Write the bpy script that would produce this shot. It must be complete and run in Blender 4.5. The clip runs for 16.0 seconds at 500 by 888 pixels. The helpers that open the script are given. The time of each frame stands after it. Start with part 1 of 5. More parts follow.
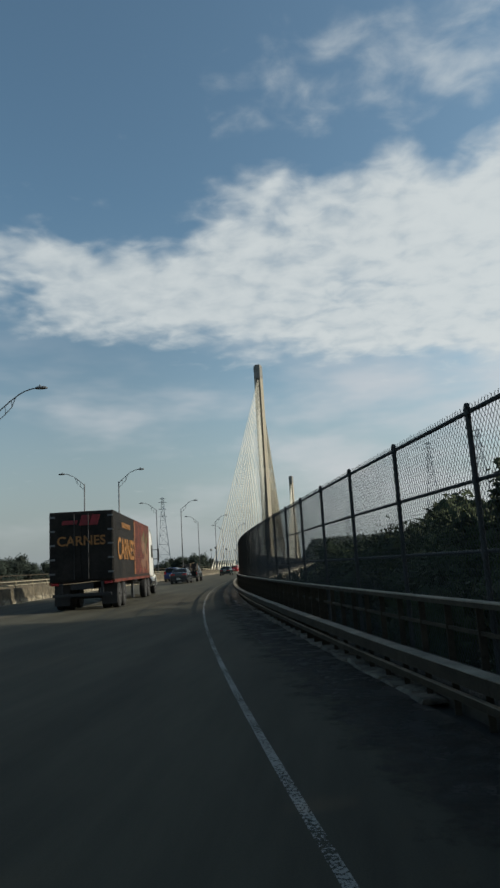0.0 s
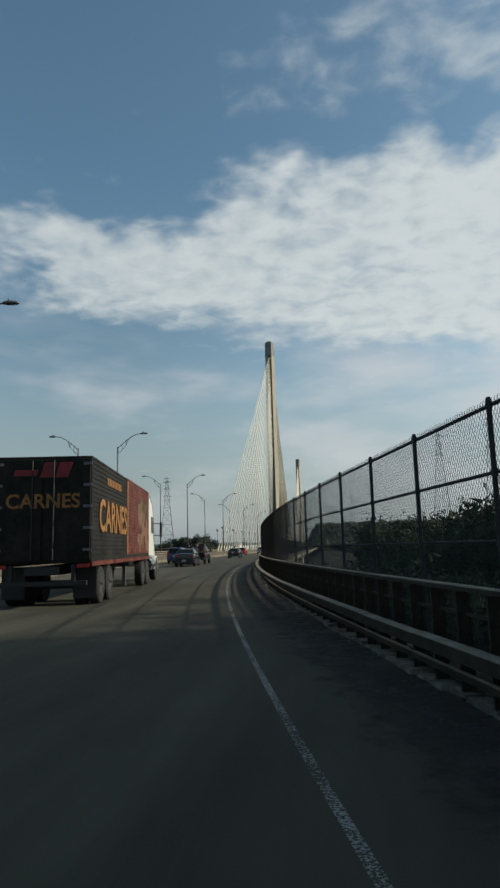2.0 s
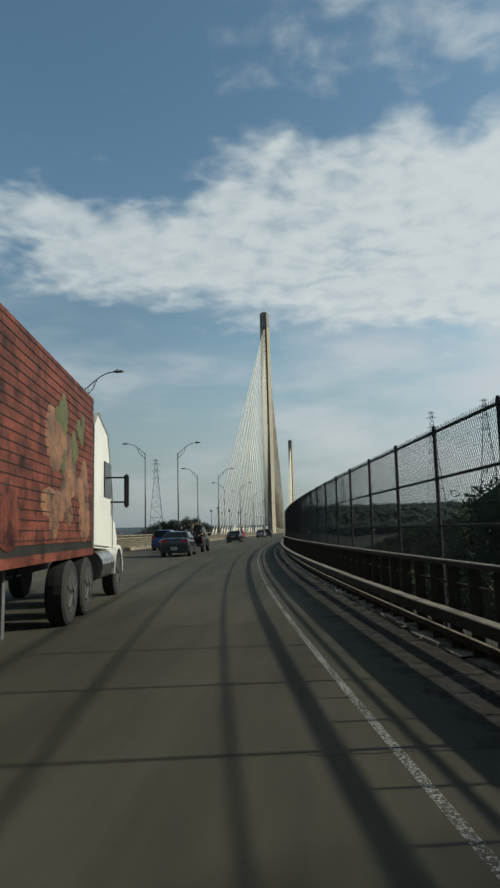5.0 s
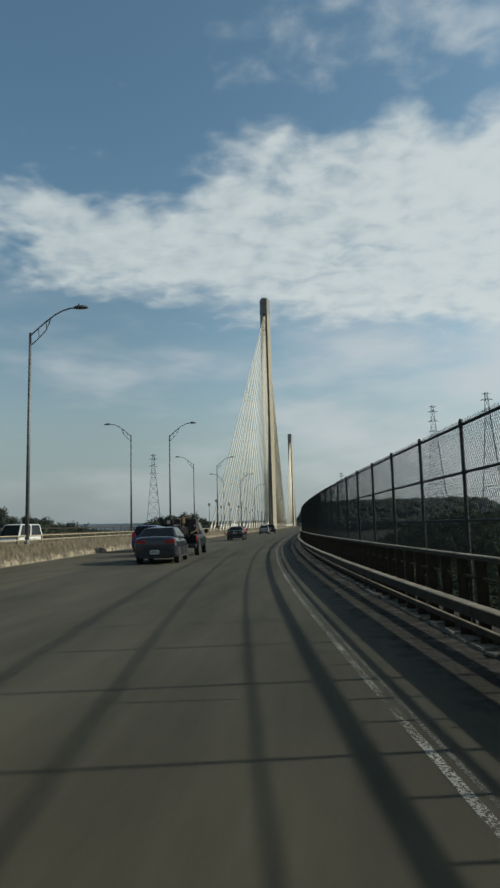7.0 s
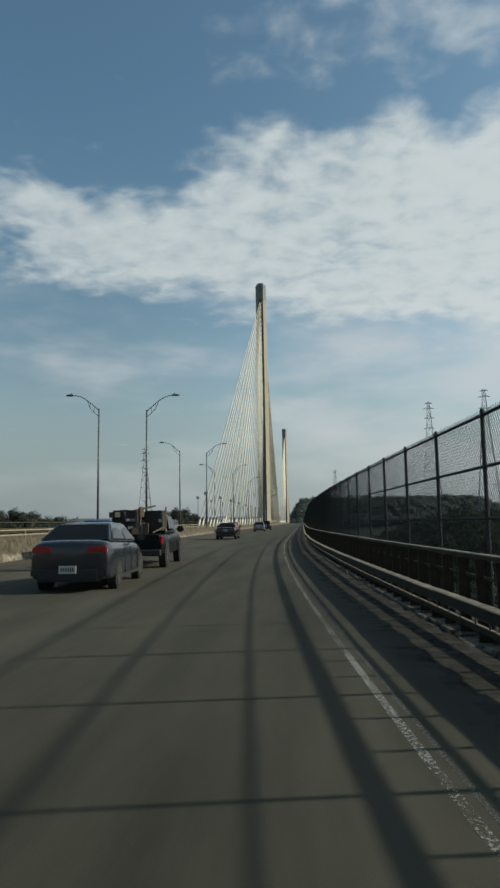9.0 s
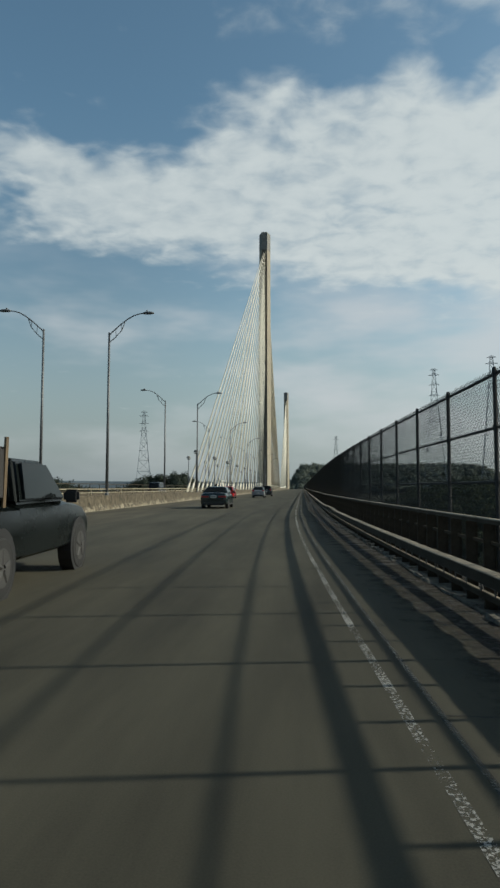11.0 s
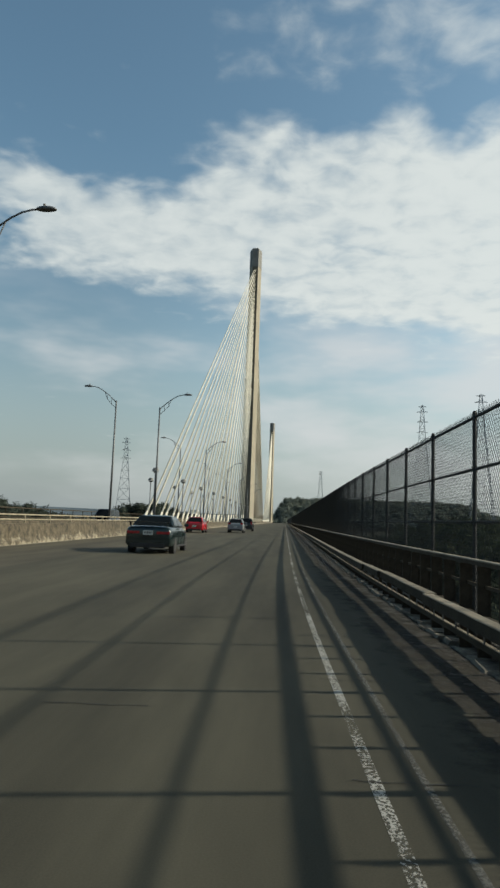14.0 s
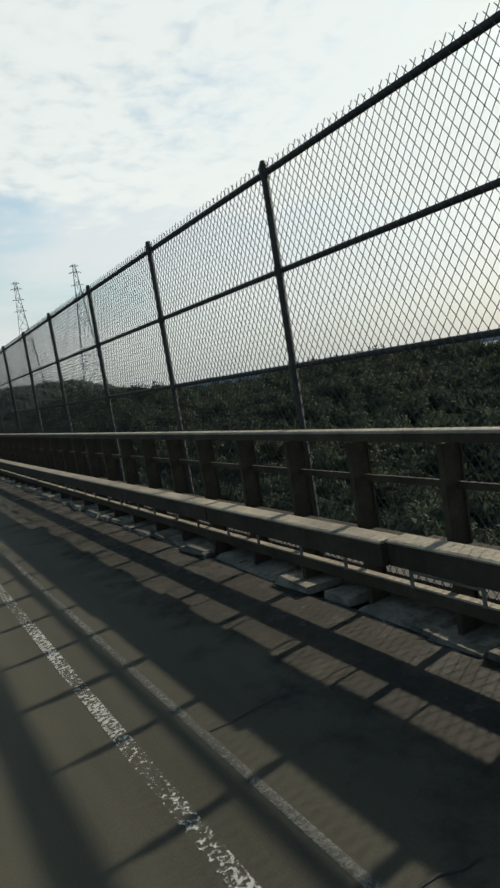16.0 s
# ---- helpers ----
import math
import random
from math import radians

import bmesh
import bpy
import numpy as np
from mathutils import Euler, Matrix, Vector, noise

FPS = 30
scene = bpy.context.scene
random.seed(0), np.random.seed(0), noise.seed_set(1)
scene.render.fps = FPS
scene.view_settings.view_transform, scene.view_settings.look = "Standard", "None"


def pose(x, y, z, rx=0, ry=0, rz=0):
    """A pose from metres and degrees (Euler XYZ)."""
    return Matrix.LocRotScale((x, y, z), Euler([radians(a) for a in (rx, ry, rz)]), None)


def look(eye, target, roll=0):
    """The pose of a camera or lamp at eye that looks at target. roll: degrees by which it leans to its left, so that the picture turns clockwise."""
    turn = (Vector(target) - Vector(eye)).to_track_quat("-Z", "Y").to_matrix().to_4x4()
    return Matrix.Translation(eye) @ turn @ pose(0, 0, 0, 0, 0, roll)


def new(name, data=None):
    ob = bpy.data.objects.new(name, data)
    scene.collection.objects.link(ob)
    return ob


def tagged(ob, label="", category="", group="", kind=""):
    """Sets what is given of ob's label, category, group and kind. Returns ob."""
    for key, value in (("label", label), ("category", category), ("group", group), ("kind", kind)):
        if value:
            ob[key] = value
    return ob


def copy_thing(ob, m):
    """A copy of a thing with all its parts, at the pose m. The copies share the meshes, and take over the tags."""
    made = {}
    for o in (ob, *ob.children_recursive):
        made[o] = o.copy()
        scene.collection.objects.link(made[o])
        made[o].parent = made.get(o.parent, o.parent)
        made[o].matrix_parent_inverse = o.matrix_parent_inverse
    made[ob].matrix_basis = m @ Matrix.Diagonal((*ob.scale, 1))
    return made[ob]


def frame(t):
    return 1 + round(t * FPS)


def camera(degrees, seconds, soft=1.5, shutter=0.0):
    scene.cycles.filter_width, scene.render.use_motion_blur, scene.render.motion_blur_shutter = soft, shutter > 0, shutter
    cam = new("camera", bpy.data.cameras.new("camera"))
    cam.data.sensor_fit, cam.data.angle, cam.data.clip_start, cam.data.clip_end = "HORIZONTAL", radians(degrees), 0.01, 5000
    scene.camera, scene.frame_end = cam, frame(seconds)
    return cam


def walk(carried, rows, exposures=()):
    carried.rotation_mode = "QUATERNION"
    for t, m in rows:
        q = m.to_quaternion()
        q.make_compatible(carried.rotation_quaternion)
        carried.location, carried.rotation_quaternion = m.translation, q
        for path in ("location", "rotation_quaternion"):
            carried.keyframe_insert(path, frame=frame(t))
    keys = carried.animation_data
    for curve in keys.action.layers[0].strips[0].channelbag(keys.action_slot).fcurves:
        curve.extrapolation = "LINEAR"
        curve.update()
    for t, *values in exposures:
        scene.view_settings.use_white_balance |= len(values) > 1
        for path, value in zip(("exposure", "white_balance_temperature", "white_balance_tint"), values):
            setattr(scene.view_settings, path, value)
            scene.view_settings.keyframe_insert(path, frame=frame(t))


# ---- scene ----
# ---- camera ----
cam = camera(41.99, 16.0, soft=2.6)
# seconds, x, y, z, yaw to the left, pitch, roll
PATH = [
    (0.0, 22.886, 9.389, 1.400, 5.56, 10.50, -3.34),
    (0.5, 22.350, 11.713, 1.400, 5.91, 10.32, -2.94),
    (1.0, 21.794, 14.037, 1.400, 6.00, 12.01, -1.59),
    (1.5, 21.233, 16.184, 1.400, 6.05, 10.89, -1.24),
    (2.0, 20.624, 18.560, 1.400, 6.13, 9.05, -1.49),
    (2.5, 20.029, 20.980, 1.400, 5.96, 8.38, -1.93),
    (3.0, 19.380, 23.626, 1.400, 5.77, 8.11, -1.72),
    (3.5, 18.783, 26.346, 1.400, 5.60, 8.11, -0.99),
    (4.0, 18.189, 29.141, 1.400, 5.48, 7.86, -1.15),
    (6.5, 15.702, 43.520, 1.400, 5.13, 7.35, -1.52),
    (7.0, 15.320, 46.436, 1.400, 5.07, 7.18, -1.49),
    (7.5, 14.963, 49.387, 1.400, 4.99, 7.20, -1.40),
    (8.0, 14.606, 52.387, 1.400, 4.77, 7.06, -1.15),
    (8.5, 14.311, 55.419, 1.400, 4.57, 6.98, -0.48),
    (9.0, 14.060, 58.550, 1.400, 4.48, 6.85, -0.90),
    (11.5, 13.008, 75.467, 1.325, 4.92, 3.18, 0.57),
    (12.0, 12.915, 78.260, 1.325, 5.59, 2.93, 0.60),
    (12.5, 12.846, 81.022, 1.325, 5.75, 3.69, -0.07),
    (13.0, 12.733, 83.870, 1.325, 5.38, 3.87, 0.30),
    (13.5, 12.631, 86.671, 1.325, 4.95, 4.51, 0.98),
    (14.0, 12.542, 89.460, 1.325, 3.28, 6.69, 2.10),
    (14.5, 12.460, 92.205, 1.325, 1.00, 6.82, 1.20),
    (15.0, 12.415, 95.207, 1.325, 1.64, 3.11, -1.03),
    (15.5, 12.399, 98.333, 1.360, -8.72, -2.52, -6.00),
    (16.0, 12.239, 101.230, 1.390, -28.96, -5.97, -9.23),
]


def eye_pose(x, y, z, yaw, pitch, roll):
    a, b = radians(yaw), radians(pitch)
    eye = Vector((x, y, z))
    way = Vector((-math.sin(a) * math.cos(b), math.cos(a) * math.cos(b), math.sin(b)))
    return look(eye, eye + way * 10, roll)


walk(cam, [(t, eye_pose(x, y, z, w, p, r)) for t, x, y, z, w, p, r in PATH],
     exposures=[(0.0, -0.26, 6330, 7), (3.0, -0.28, 6260, 5.5), (6.5, -0.31, 6230, 4), (9.0, -0.33, 6240, 4), (11.5, -0.30, 6250, 4), (12.8, -0.32, 6240, 4), (13.6, -0.35, 6220, 4), (14.0, -0.08, 6500, 5), (14.5, -0.03, 6560, 5.5), (15.3, -0.13, 6300, 6), (16.0, 0.14, 6600, 6)])

# ---- world and sun ----
SUN_AZ, SUN_EL = radians(81), radians(26.6)   # azimuth from +y towards +x


def build_world():
    w = bpy.data.worlds.new("sky")
    w.use_nodes = True
    scene.world = w
    nt = w.node_tree
    nt.nodes.clear()
    N, L = nt.nodes.new, nt.links.new

    def m(op, a, b=None, c=None, clamp=False):
        n = N("ShaderNodeMath")
        n.operation, n.use_clamp = op, clamp
        for i, v in enumerate((a, b, c)):
            if v is None:
                continue
            if isinstance(v, (int, float)):
                n.inputs[i].default_value = v
            else:
                L(v, n.inputs[i])
        return n.outputs[0]

    def smooth(v, lo, hi):
        n = N("ShaderNodeMapRange")
        n.interpolation_type = "SMOOTHSTEP"
        L(v, n.inputs[0])
        n.inputs[1].default_value, n.inputs[2].default_value = lo, hi
        return n.outputs[0]

    out, bg, sky = N("ShaderNodeOutputWorld"), N("ShaderNodeBackground"), N("ShaderNodeTexSky")
    sky.sky_type, sky.sun_disc = "NISHITA", False
    sky.sun_elevation, sky.sun_rotation = SUN_EL, SUN_AZ
    sky.air_density, sky.dust_density, sky.ozone_density = 1.0, 1.6, 1.0
    co = N("ShaderNodeTexCoord")
    sep = N("ShaderNodeSeparateXYZ")
    L(co.outputs["Generated"], sep.inputs[0])
    x, y, z = sep.outputs
    el = m("MULTIPLY", m("ARCSINE", z), 57.2958)
    az = m("MULTIPLY", m("ARCTAN2", x, y), 57.2958)
    zz = m("ADD", m("MAXIMUM", z, 0.0), 0.12)
    flat = N("ShaderNodeCombineXYZ")
    L(m("DIVIDE", x, zz), flat.inputs[0])
    L(m("DIVIDE", y, zz), flat.inputs[1])

    def noise_at(scale, detail, rough, dist=0.0, stretch=(1, 1, 1), off=(0, 0, 0)):
        mp = N("ShaderNodeMapping")
        L(flat.outputs[0], mp.inputs[0])
        mp.inputs["Scale"].default_value = stretch
        mp.inputs["Location"].default_value = off
        n = N("ShaderNodeTexNoise")
        L(mp.outputs[0], n.inputs["Vector"])
        n.inputs["Scale"].default_value, n.inputs["Detail"].default_value = scale, detail
        n.inputs["Roughness"].default_value, n.inputs["Distortion"].default_value = rough, dist
        return n.outputs[0]

    big = noise_at(2.0, 5, 0.55, 0.1, off=(0.3, 0.1, 0))
    fine = noise_at(11.0, 5, 0.52, 0.3, stretch=(1.0, 1.1, 1.0))
    lump = noise_at(4.2, 3, 0.5, 0.2, off=(0.7, 0.4, 0))
    # the main cloud bank: thick to the sun's side, thinning to a wedge on the other
    top = m("SUBTRACT", m("ADD", m("MULTIPLY", az, 0.19), 31.6), m("MULTIPLY", m("MAXIMUM", az, 0.0), 0.11))
    low = m("ADD", m("MULTIPLY", az, -0.14), 17.6)
    up = m("ADD", m("SUBTRACT", top, el), m("MULTIPLY", m("SUBTRACT", lump, 0.5), 16.0))
    dn = m("ADD", m("SUBTRACT", el, low), m("MULTIPLY", m("SUBTRACT", lump, 0.5), 6.0))
    bank = m("MULTIPLY", m("MULTIPLY", smooth(up, -4.0, 4.0), smooth(dn, -2.5, 3.0)), m("SUBTRACT", 1.0, m("MULTIPLY", smooth(az, 58.0, 100.0), 0.85)))
    # a thin streak below it and wisps above
    angles = N("ShaderNodeCombineXYZ")
    L(m("MULTIPLY", az, 0.055), angles.inputs[0])
    L(m("MULTIPLY", el, 0.17), angles.inputs[1])
    soft_n = N("ShaderNodeTexNoise")
    L(angles.outputs[0], soft_n.inputs["Vector"])
    soft_n.inputs["Scale"].default_value, soft_n.inputs["Detail"].default_value, soft_n.inputs["Roughness"].default_value = 1.1, 4, 0.5
    veil = m("MULTIPLY", smooth(m("ADD", soft_n.outputs[0], m("MULTIPLY", az, 0.006)), 0.36, 0.66), m("MULTIPLY", smooth(el, -2.0, 8.0), m("SUBTRACT", 1.0, smooth(el, 14.0, 22.0))))
    wisps = m("MULTIPLY", m("MULTIPLY", smooth(el, 33.0, 37.0), m("SUBTRACT", 1.0, smooth(el, 41.0, 46.0))), m("MULTIPLY", smooth(az, -16.0, 2.0), 0.36))
    shape = m("MAXIMUM", bank, wisps)
    mixn = m("ADD", m("MULTIPLY", big, 0.62), m("MULTIPLY", fine, 0.38))
    dens = m("ADD", m("MULTIPLY", shape, 0.66), m("SUBTRACT", mixn, 0.5))
    cover = smooth(m("ADD", dens, m("MULTIPLY", m("SUBTRACT", fine, 0.5), 0.3)), 0.10, 0.70)
    lit = smooth(m("ADD", m("ADD", m("MULTIPLY", mixn, 0.5), m("MULTIPLY", fine, 0.5)), m("MULTIPLY", az, 0.005)), 0.30, 0.68)
    cloud = N("ShaderNodeMix")
    cloud.data_type = "RGBA"
    L(lit, cloud.inputs[0])
    cloud.inputs[6].default_value, cloud.inputs[7].default_value = (6.4, 6.85, 7.05, 1), (7.9, 8.15, 8.1, 1)
    # pale haze near the horizon
    haze = N("ShaderNodeMix")
    haze.data_type = "RGBA"
    hz = m("MULTIPLY", m("SUBTRACT", 1.0, smooth(el, 0.0, 18.0)), 0.86)
    L(hz, haze.inputs[0])
    gain = N("ShaderNodeVectorMath")
    gain.operation = "MULTIPLY"
    L(sky.outputs[0], gain.inputs[0])
    tone = N("ShaderNodeMix")
    tone.data_type = "VECTOR"
    L(smooth(el, 14.0, 32.0), tone.inputs[0])
    tone.inputs[4].default_value, tone.inputs[5].default_value = (1.60, 1.64, 1.44), (1.29, 1.51, 1.42)
    L(tone.outputs[1], gain.inputs[1])
    # the sky deepens overhead
    deep = N("ShaderNodeVectorMath")
    deep.operation = "SCALE"
    L(gain.outputs[0], deep.inputs[0])
    L(m("SUBTRACT", 1.0, m("MULTIPLY", smooth(el, 44.0, 64.0), 0.45)), deep.inputs["Scale"])
    L(deep.outputs[0], haze.inputs[6])
    haze.inputs[7].default_value = (4.1, 4.6, 4.9, 1)
    mix = N("ShaderNodeMix")
    mix.data_type = "RGBA"
    L(m("MULTIPLY", cover, 0.92), mix.inputs[0])
    thin = N("ShaderNodeMix")
    thin.data_type = "RGBA"
    L(m("MULTIPLY", veil, 0.72), thin.inputs[0])
    low_sky = m("SUBTRACT", 1.0, smooth(el, 16.0, 28.0))
    side = m("SUBTRACT", m("MULTIPLY", smooth(az, 0.0, 18.0), 0.07), m("MULTIPLY", smooth(m("MULTIPLY", az, -1.0), 0.0, 22.0), 0.15))
    sided = N("ShaderNodeVectorMath")
    sided.operation = "SCALE"
    L(haze.outputs[2], sided.inputs[0])
    L(m("ADD", m("MULTIPLY", side, low_sky), 1.0), sided.inputs["Scale"])
    L(sided.outputs[0], thin.inputs[6])
    thin.inputs[7].default_value = (7.3, 7.3, 7.5, 1)
    L(thin.outputs[2], mix.inputs[6])
    L(cloud.outputs[2], mix.inputs[7])
    L(mix.outputs[2], bg.inputs[0])
    bg.inputs[1].default_value = 0.1
    L(bg.outputs[0], out.inputs[0])


build_world()
sun = new("sun", bpy.data.lights.new("sun", "SUN"))
sun.data.energy, sun.data.angle, sun.data.color = 5.0, radians(1.1), (1.0, 0.92, 0.77)
sun.matrix_world = look((40, 40, 60), (40 - math.sin(SUN_AZ) * math.cos(SUN_EL), 40 - math.cos(SUN_AZ) * math.cos(SUN_EL), 60 - math.sin(SUN_EL)))


# ---- materials ----
def mat(name, base, rough=0.7, metal=0.0, var=0.25, scale=3.0, fine=40.0, bump=0.15, tint=None, spec=0.5, per_object=0.0):
    """A surface with variation at two scales: stains (scale) and grain (fine), in object metres."""
    mt = bpy.data.materials.new(name)
    mt.use_nodes = True
    nt = mt.node_tree
    b = nt.nodes["Principled BSDF"]
    N, L = nt.nodes.new, nt.links.new
    co = N("ShaderNodeTexCoord")
    n1, n2 = N("ShaderNodeTexNoise"), N("ShaderNodeTexNoise")
    for n, s, d in ((n1, scale, 5), (n2, fine, 4)):
        L(co.outputs["Object"], n.inputs["Vector"])
        n.inputs["Scale"].default_value, n.inputs["Detail"].default_value, n.inputs["Roughness"].default_value = s, d, 0.65
    mixer = N("ShaderNodeMix")
    mixer.data_type = "RGBA"
    ramp = N("ShaderNodeMapRange")
    ramp.inputs[1].default_value, ramp.inputs[2].default_value = 0.32, 0.68
    add = N("ShaderNodeMath")
    add.operation = "MULTIPLY_ADD"
    L(n2.outputs[0], add.inputs[0])
    add.inputs[1].default_value = 0.35
    sub = N("ShaderNodeMath")
    sub.operation = "SUBTRACT"
    L(n1.outputs[0], sub.inputs[0])
    sub.inputs[1].default_value = 0.175
    L(sub.outputs[0], add.inputs[2])
    val = add.outputs[0]
    if per_object:
        info = N("ShaderNodeObjectInfo")
        pm = N("ShaderNodeMath")
        pm.operation = "MULTIPLY_ADD"
        L(info.outputs["Random"], pm.inputs[0])
        pm.inputs[1].default_value = per_object
        L(val, pm.inputs[2])
        val = pm.outputs[0]
    L(val, ramp.inputs[0])
    L(ramp.outputs[0], mixer.inputs[0])
    dark = [c * (1 - var) for c in base]
    light = [min(1, c * (1 + var)) for c in (tint or base)]
    mixer.inputs[6].default_value, mixer.inputs[7].default_value = (*dark, 1), (*light, 1)
    L(mixer.outputs[2], b.inputs["Base Color"])
    rr = N("ShaderNodeMapRange")
    L(n1.outputs[0], rr.inputs[0])
    rr.inputs[3].default_value, rr.inputs[4].default_value = max(0.02, rough - 0.1), min(1, rough + 0.1)
    L(rr.outputs[0], b.inputs["Roughness"])
    b.inputs["Metallic"].default_value = metal
    b.inputs["Specular IOR Level"].default_value = spec
    if bump:
        bp = N("ShaderNodeBump")
        bp.inputs["Strength"].default_value, bp.inputs["Distance"].default_value = bump, 0.02
        L(n2.outputs[0], bp.inputs["Height"])
        L(bp.outputs[0], b.inputs["Normal"])
    return mt


M_ROAD = mat("worn_concrete_road", (0.0615, 0.0565, 0.041), 0.9, var=0.30, scale=0.35, fine=95, bump=0.0, tint=(0.0685, 0.0625, 0.045), spec=0.2)
M_ROAD_PALE = M_ROAD.copy()
M_ROAD_PALE.name = "paler_worn_concrete_road"
for nd in M_ROAD_PALE.node_tree.nodes:
    if nd.bl_idname == "ShaderNodeMix":
        for i in (6, 7):
            c = nd.inputs[i].default_value
            nd.inputs[i].default_value = (c[0] * 1.24, c[1] * 1.18, c[2] * 1.16, 1)
for nd in [*M_ROAD.node_tree.nodes, *M_ROAD_PALE.node_tree.nodes]:      # wear runs along the lanes
    if nd.bl_idname == "ShaderNodeTexNoise" and nd.inputs["Scale"].default_value < 1:
        nt = nd.id_data
        mpg = nt.nodes.new("ShaderNodeMapping")
        mpg.inputs["Scale"].default_value = (2.6, 0.35, 1.0)
        nt.links.new(nd.inputs["Vector"].links[0].from_socket, mpg.inputs[0])
        nt.links.new(mpg.outputs[0], nd.inputs["Vector"])
M_RUBBLE = mat("broken_pavement", (0.062, 0.055, 0.044), 0.95, var=0.5, scale=4, fine=30, bump=0.6, tint=(0.14, 0.125, 0.10))
M_PIPE = mat("pale_painted_pipe", (0.28, 0.24, 0.165), 0.6, 0.0, var=0.3, scale=1.5, fine=20, bump=0.1)
M_TOWER = mat("grey_tower_steel", (0.24, 0.27, 0.30), 0.6, 0.3, var=0.15, scale=0.1, fine=2, bump=0.0)
M_FAR = mat("haze_blue_distance", (0.25, 0.30, 0.34), 1.0, var=0.12, scale=0.002, fine=0.02, bump=0.0)
M_CURB = mat("dirty_curb_concrete", (0.05, 0.044, 0.036), 0.9, var=0.4, scale=2.0, fine=20, bump=0.5)
M_PYLON = mat("pale_pylon_concrete", (0.30, 0.265, 0.20), 0.8, var=0.14, scale=0.25, fine=3, bump=0.1)
M_SLOT = mat("shade_toned_anchor_slot", (0.12, 0.108, 0.085), 0.9, var=0.3, scale=0.3, fine=3, bump=0.1)
M_CAP = mat("dark_pylon_cap", (0.19, 0.185, 0.17), 0.8, var=0.2, scale=0.4, fine=4, bump=0.1)
M_STAY = mat("cream_stay_sheath", (0.66, 0.61, 0.49), 0.45, var=0.08, scale=0.3, fine=5, bump=0.0)
M_STEEL = mat("galvanised_steel", (0.14, 0.145, 0.15), 0.55, 0.4, var=0.25, scale=4, fine=60, bump=0.1)
M_FENCE = mat("weathered_fence_steel", (0.04, 0.04, 0.04), 0.65, 0.3, var=0.35, scale=6, fine=70, bump=0.15)
M_WIRE = mat("grey_fence_wire", (0.058, 0.060, 0.060), 0.55, 0.4, var=0.2, scale=20, fine=90, bump=0.0)
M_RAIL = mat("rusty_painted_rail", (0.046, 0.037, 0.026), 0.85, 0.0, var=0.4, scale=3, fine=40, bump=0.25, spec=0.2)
# sunlight on the rail and beam tops is put into this paler colour
M_LIP = mat("lit_top_steel", (0.24, 0.205, 0.155), 0.8, 0.0, var=0.4, scale=3, fine=40, bump=0.2)
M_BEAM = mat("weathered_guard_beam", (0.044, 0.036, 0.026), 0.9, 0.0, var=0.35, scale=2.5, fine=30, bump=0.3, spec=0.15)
M_CRACK = mat("tar_filled_joint", (0.022, 0.021, 0.02), 0.9, var=0.3, scale=5, fine=60, bump=0.3)


def worn_paint(name, paint, cover, grain=40.0, sway=0.45, edge=0.05):
    """A thin coat, worn away in patches so that the road shows through."""
    mt = mat(name, paint, 0.85, var=0.15, scale=3, fine=30, bump=0.1)
    nt = mt.node_tree
    b = nt.nodes["Principled BSDF"]
    N, L = nt.nodes.new, nt.links.new
    co, n1, n2, mr = N("ShaderNodeTexCoord"), N("ShaderNodeTexNoise"), N("ShaderNodeTexNoise"), N("ShaderNodeMapRange")
    for n, sc, d in ((n1, grain, 6), (n2, 0.8, 2)):
        L(co.outputs["Object"], n.inputs["Vector"])
        n.inputs["Scale"].default_value, n.inputs["Detail"].default_value, n.inputs["Roughness"].default_value = sc, d, 0.7
    ad = N("ShaderNodeMath")
    ad.operation = "MULTIPLY_ADD"
    L(n2.outputs[0], ad.inputs[0])
    ad.inputs[1].default_value = sway
    L(n1.outputs[0], ad.inputs[2])
    L(ad.outputs[0], mr.inputs[0])
    mr.inputs[1].default_value, mr.inputs[2].default_value = cover - edge, cover + edge
    L(mr.outputs[0], b.inputs["Alpha"])
    return mt


M_EDGE = worn_paint("flaking_edge_paint", (0.27, 0.26, 0.235), 0.705)
M_EDGE_WORN = worn_paint("half_gone_edge_paint", (0.30, 0.29, 0.26), 0.75)
M_EDGE_FAR = worn_paint("worn_edge_paint", (0.38, 0.365, 0.325), 0.74)
M_OLD = worn_paint("ghost_of_old_line", (0.12, 0.115, 0.10), 0.68, edge=0.2)
M_DASH = worn_paint("nearly_gone_lane_paint", (0.20, 0.185, 0.16), 0.90)
M_DIRT = worn_paint("gutter_dirt", (0.030, 0.025, 0.019), 0.66, grain=2.6, sway=0.3, edge=0.16)
nt = M_DIRT.node_tree
depth, ad = nt.nodes.new("ShaderNodeAttribute"), nt.nodes.new("ShaderNodeMath")
depth.attribute_name = "depth"
ad.operation = "MULTIPLY_ADD"
mr = nt.nodes["Principled BSDF"].inputs["Alpha"].links[0].from_node
nt.links.new(depth.outputs["Fac"], ad.inputs[0])
ad.inputs[1].default_value = 0.45
was = mr.inputs[0].links[0].from_socket
nt.links.new(was, ad.inputs[2])
nt.links.new(ad.outputs[0], mr.inputs[0])
mr.inputs[1].default_value, mr.inputs[2].default_value = 0.78, 1.16


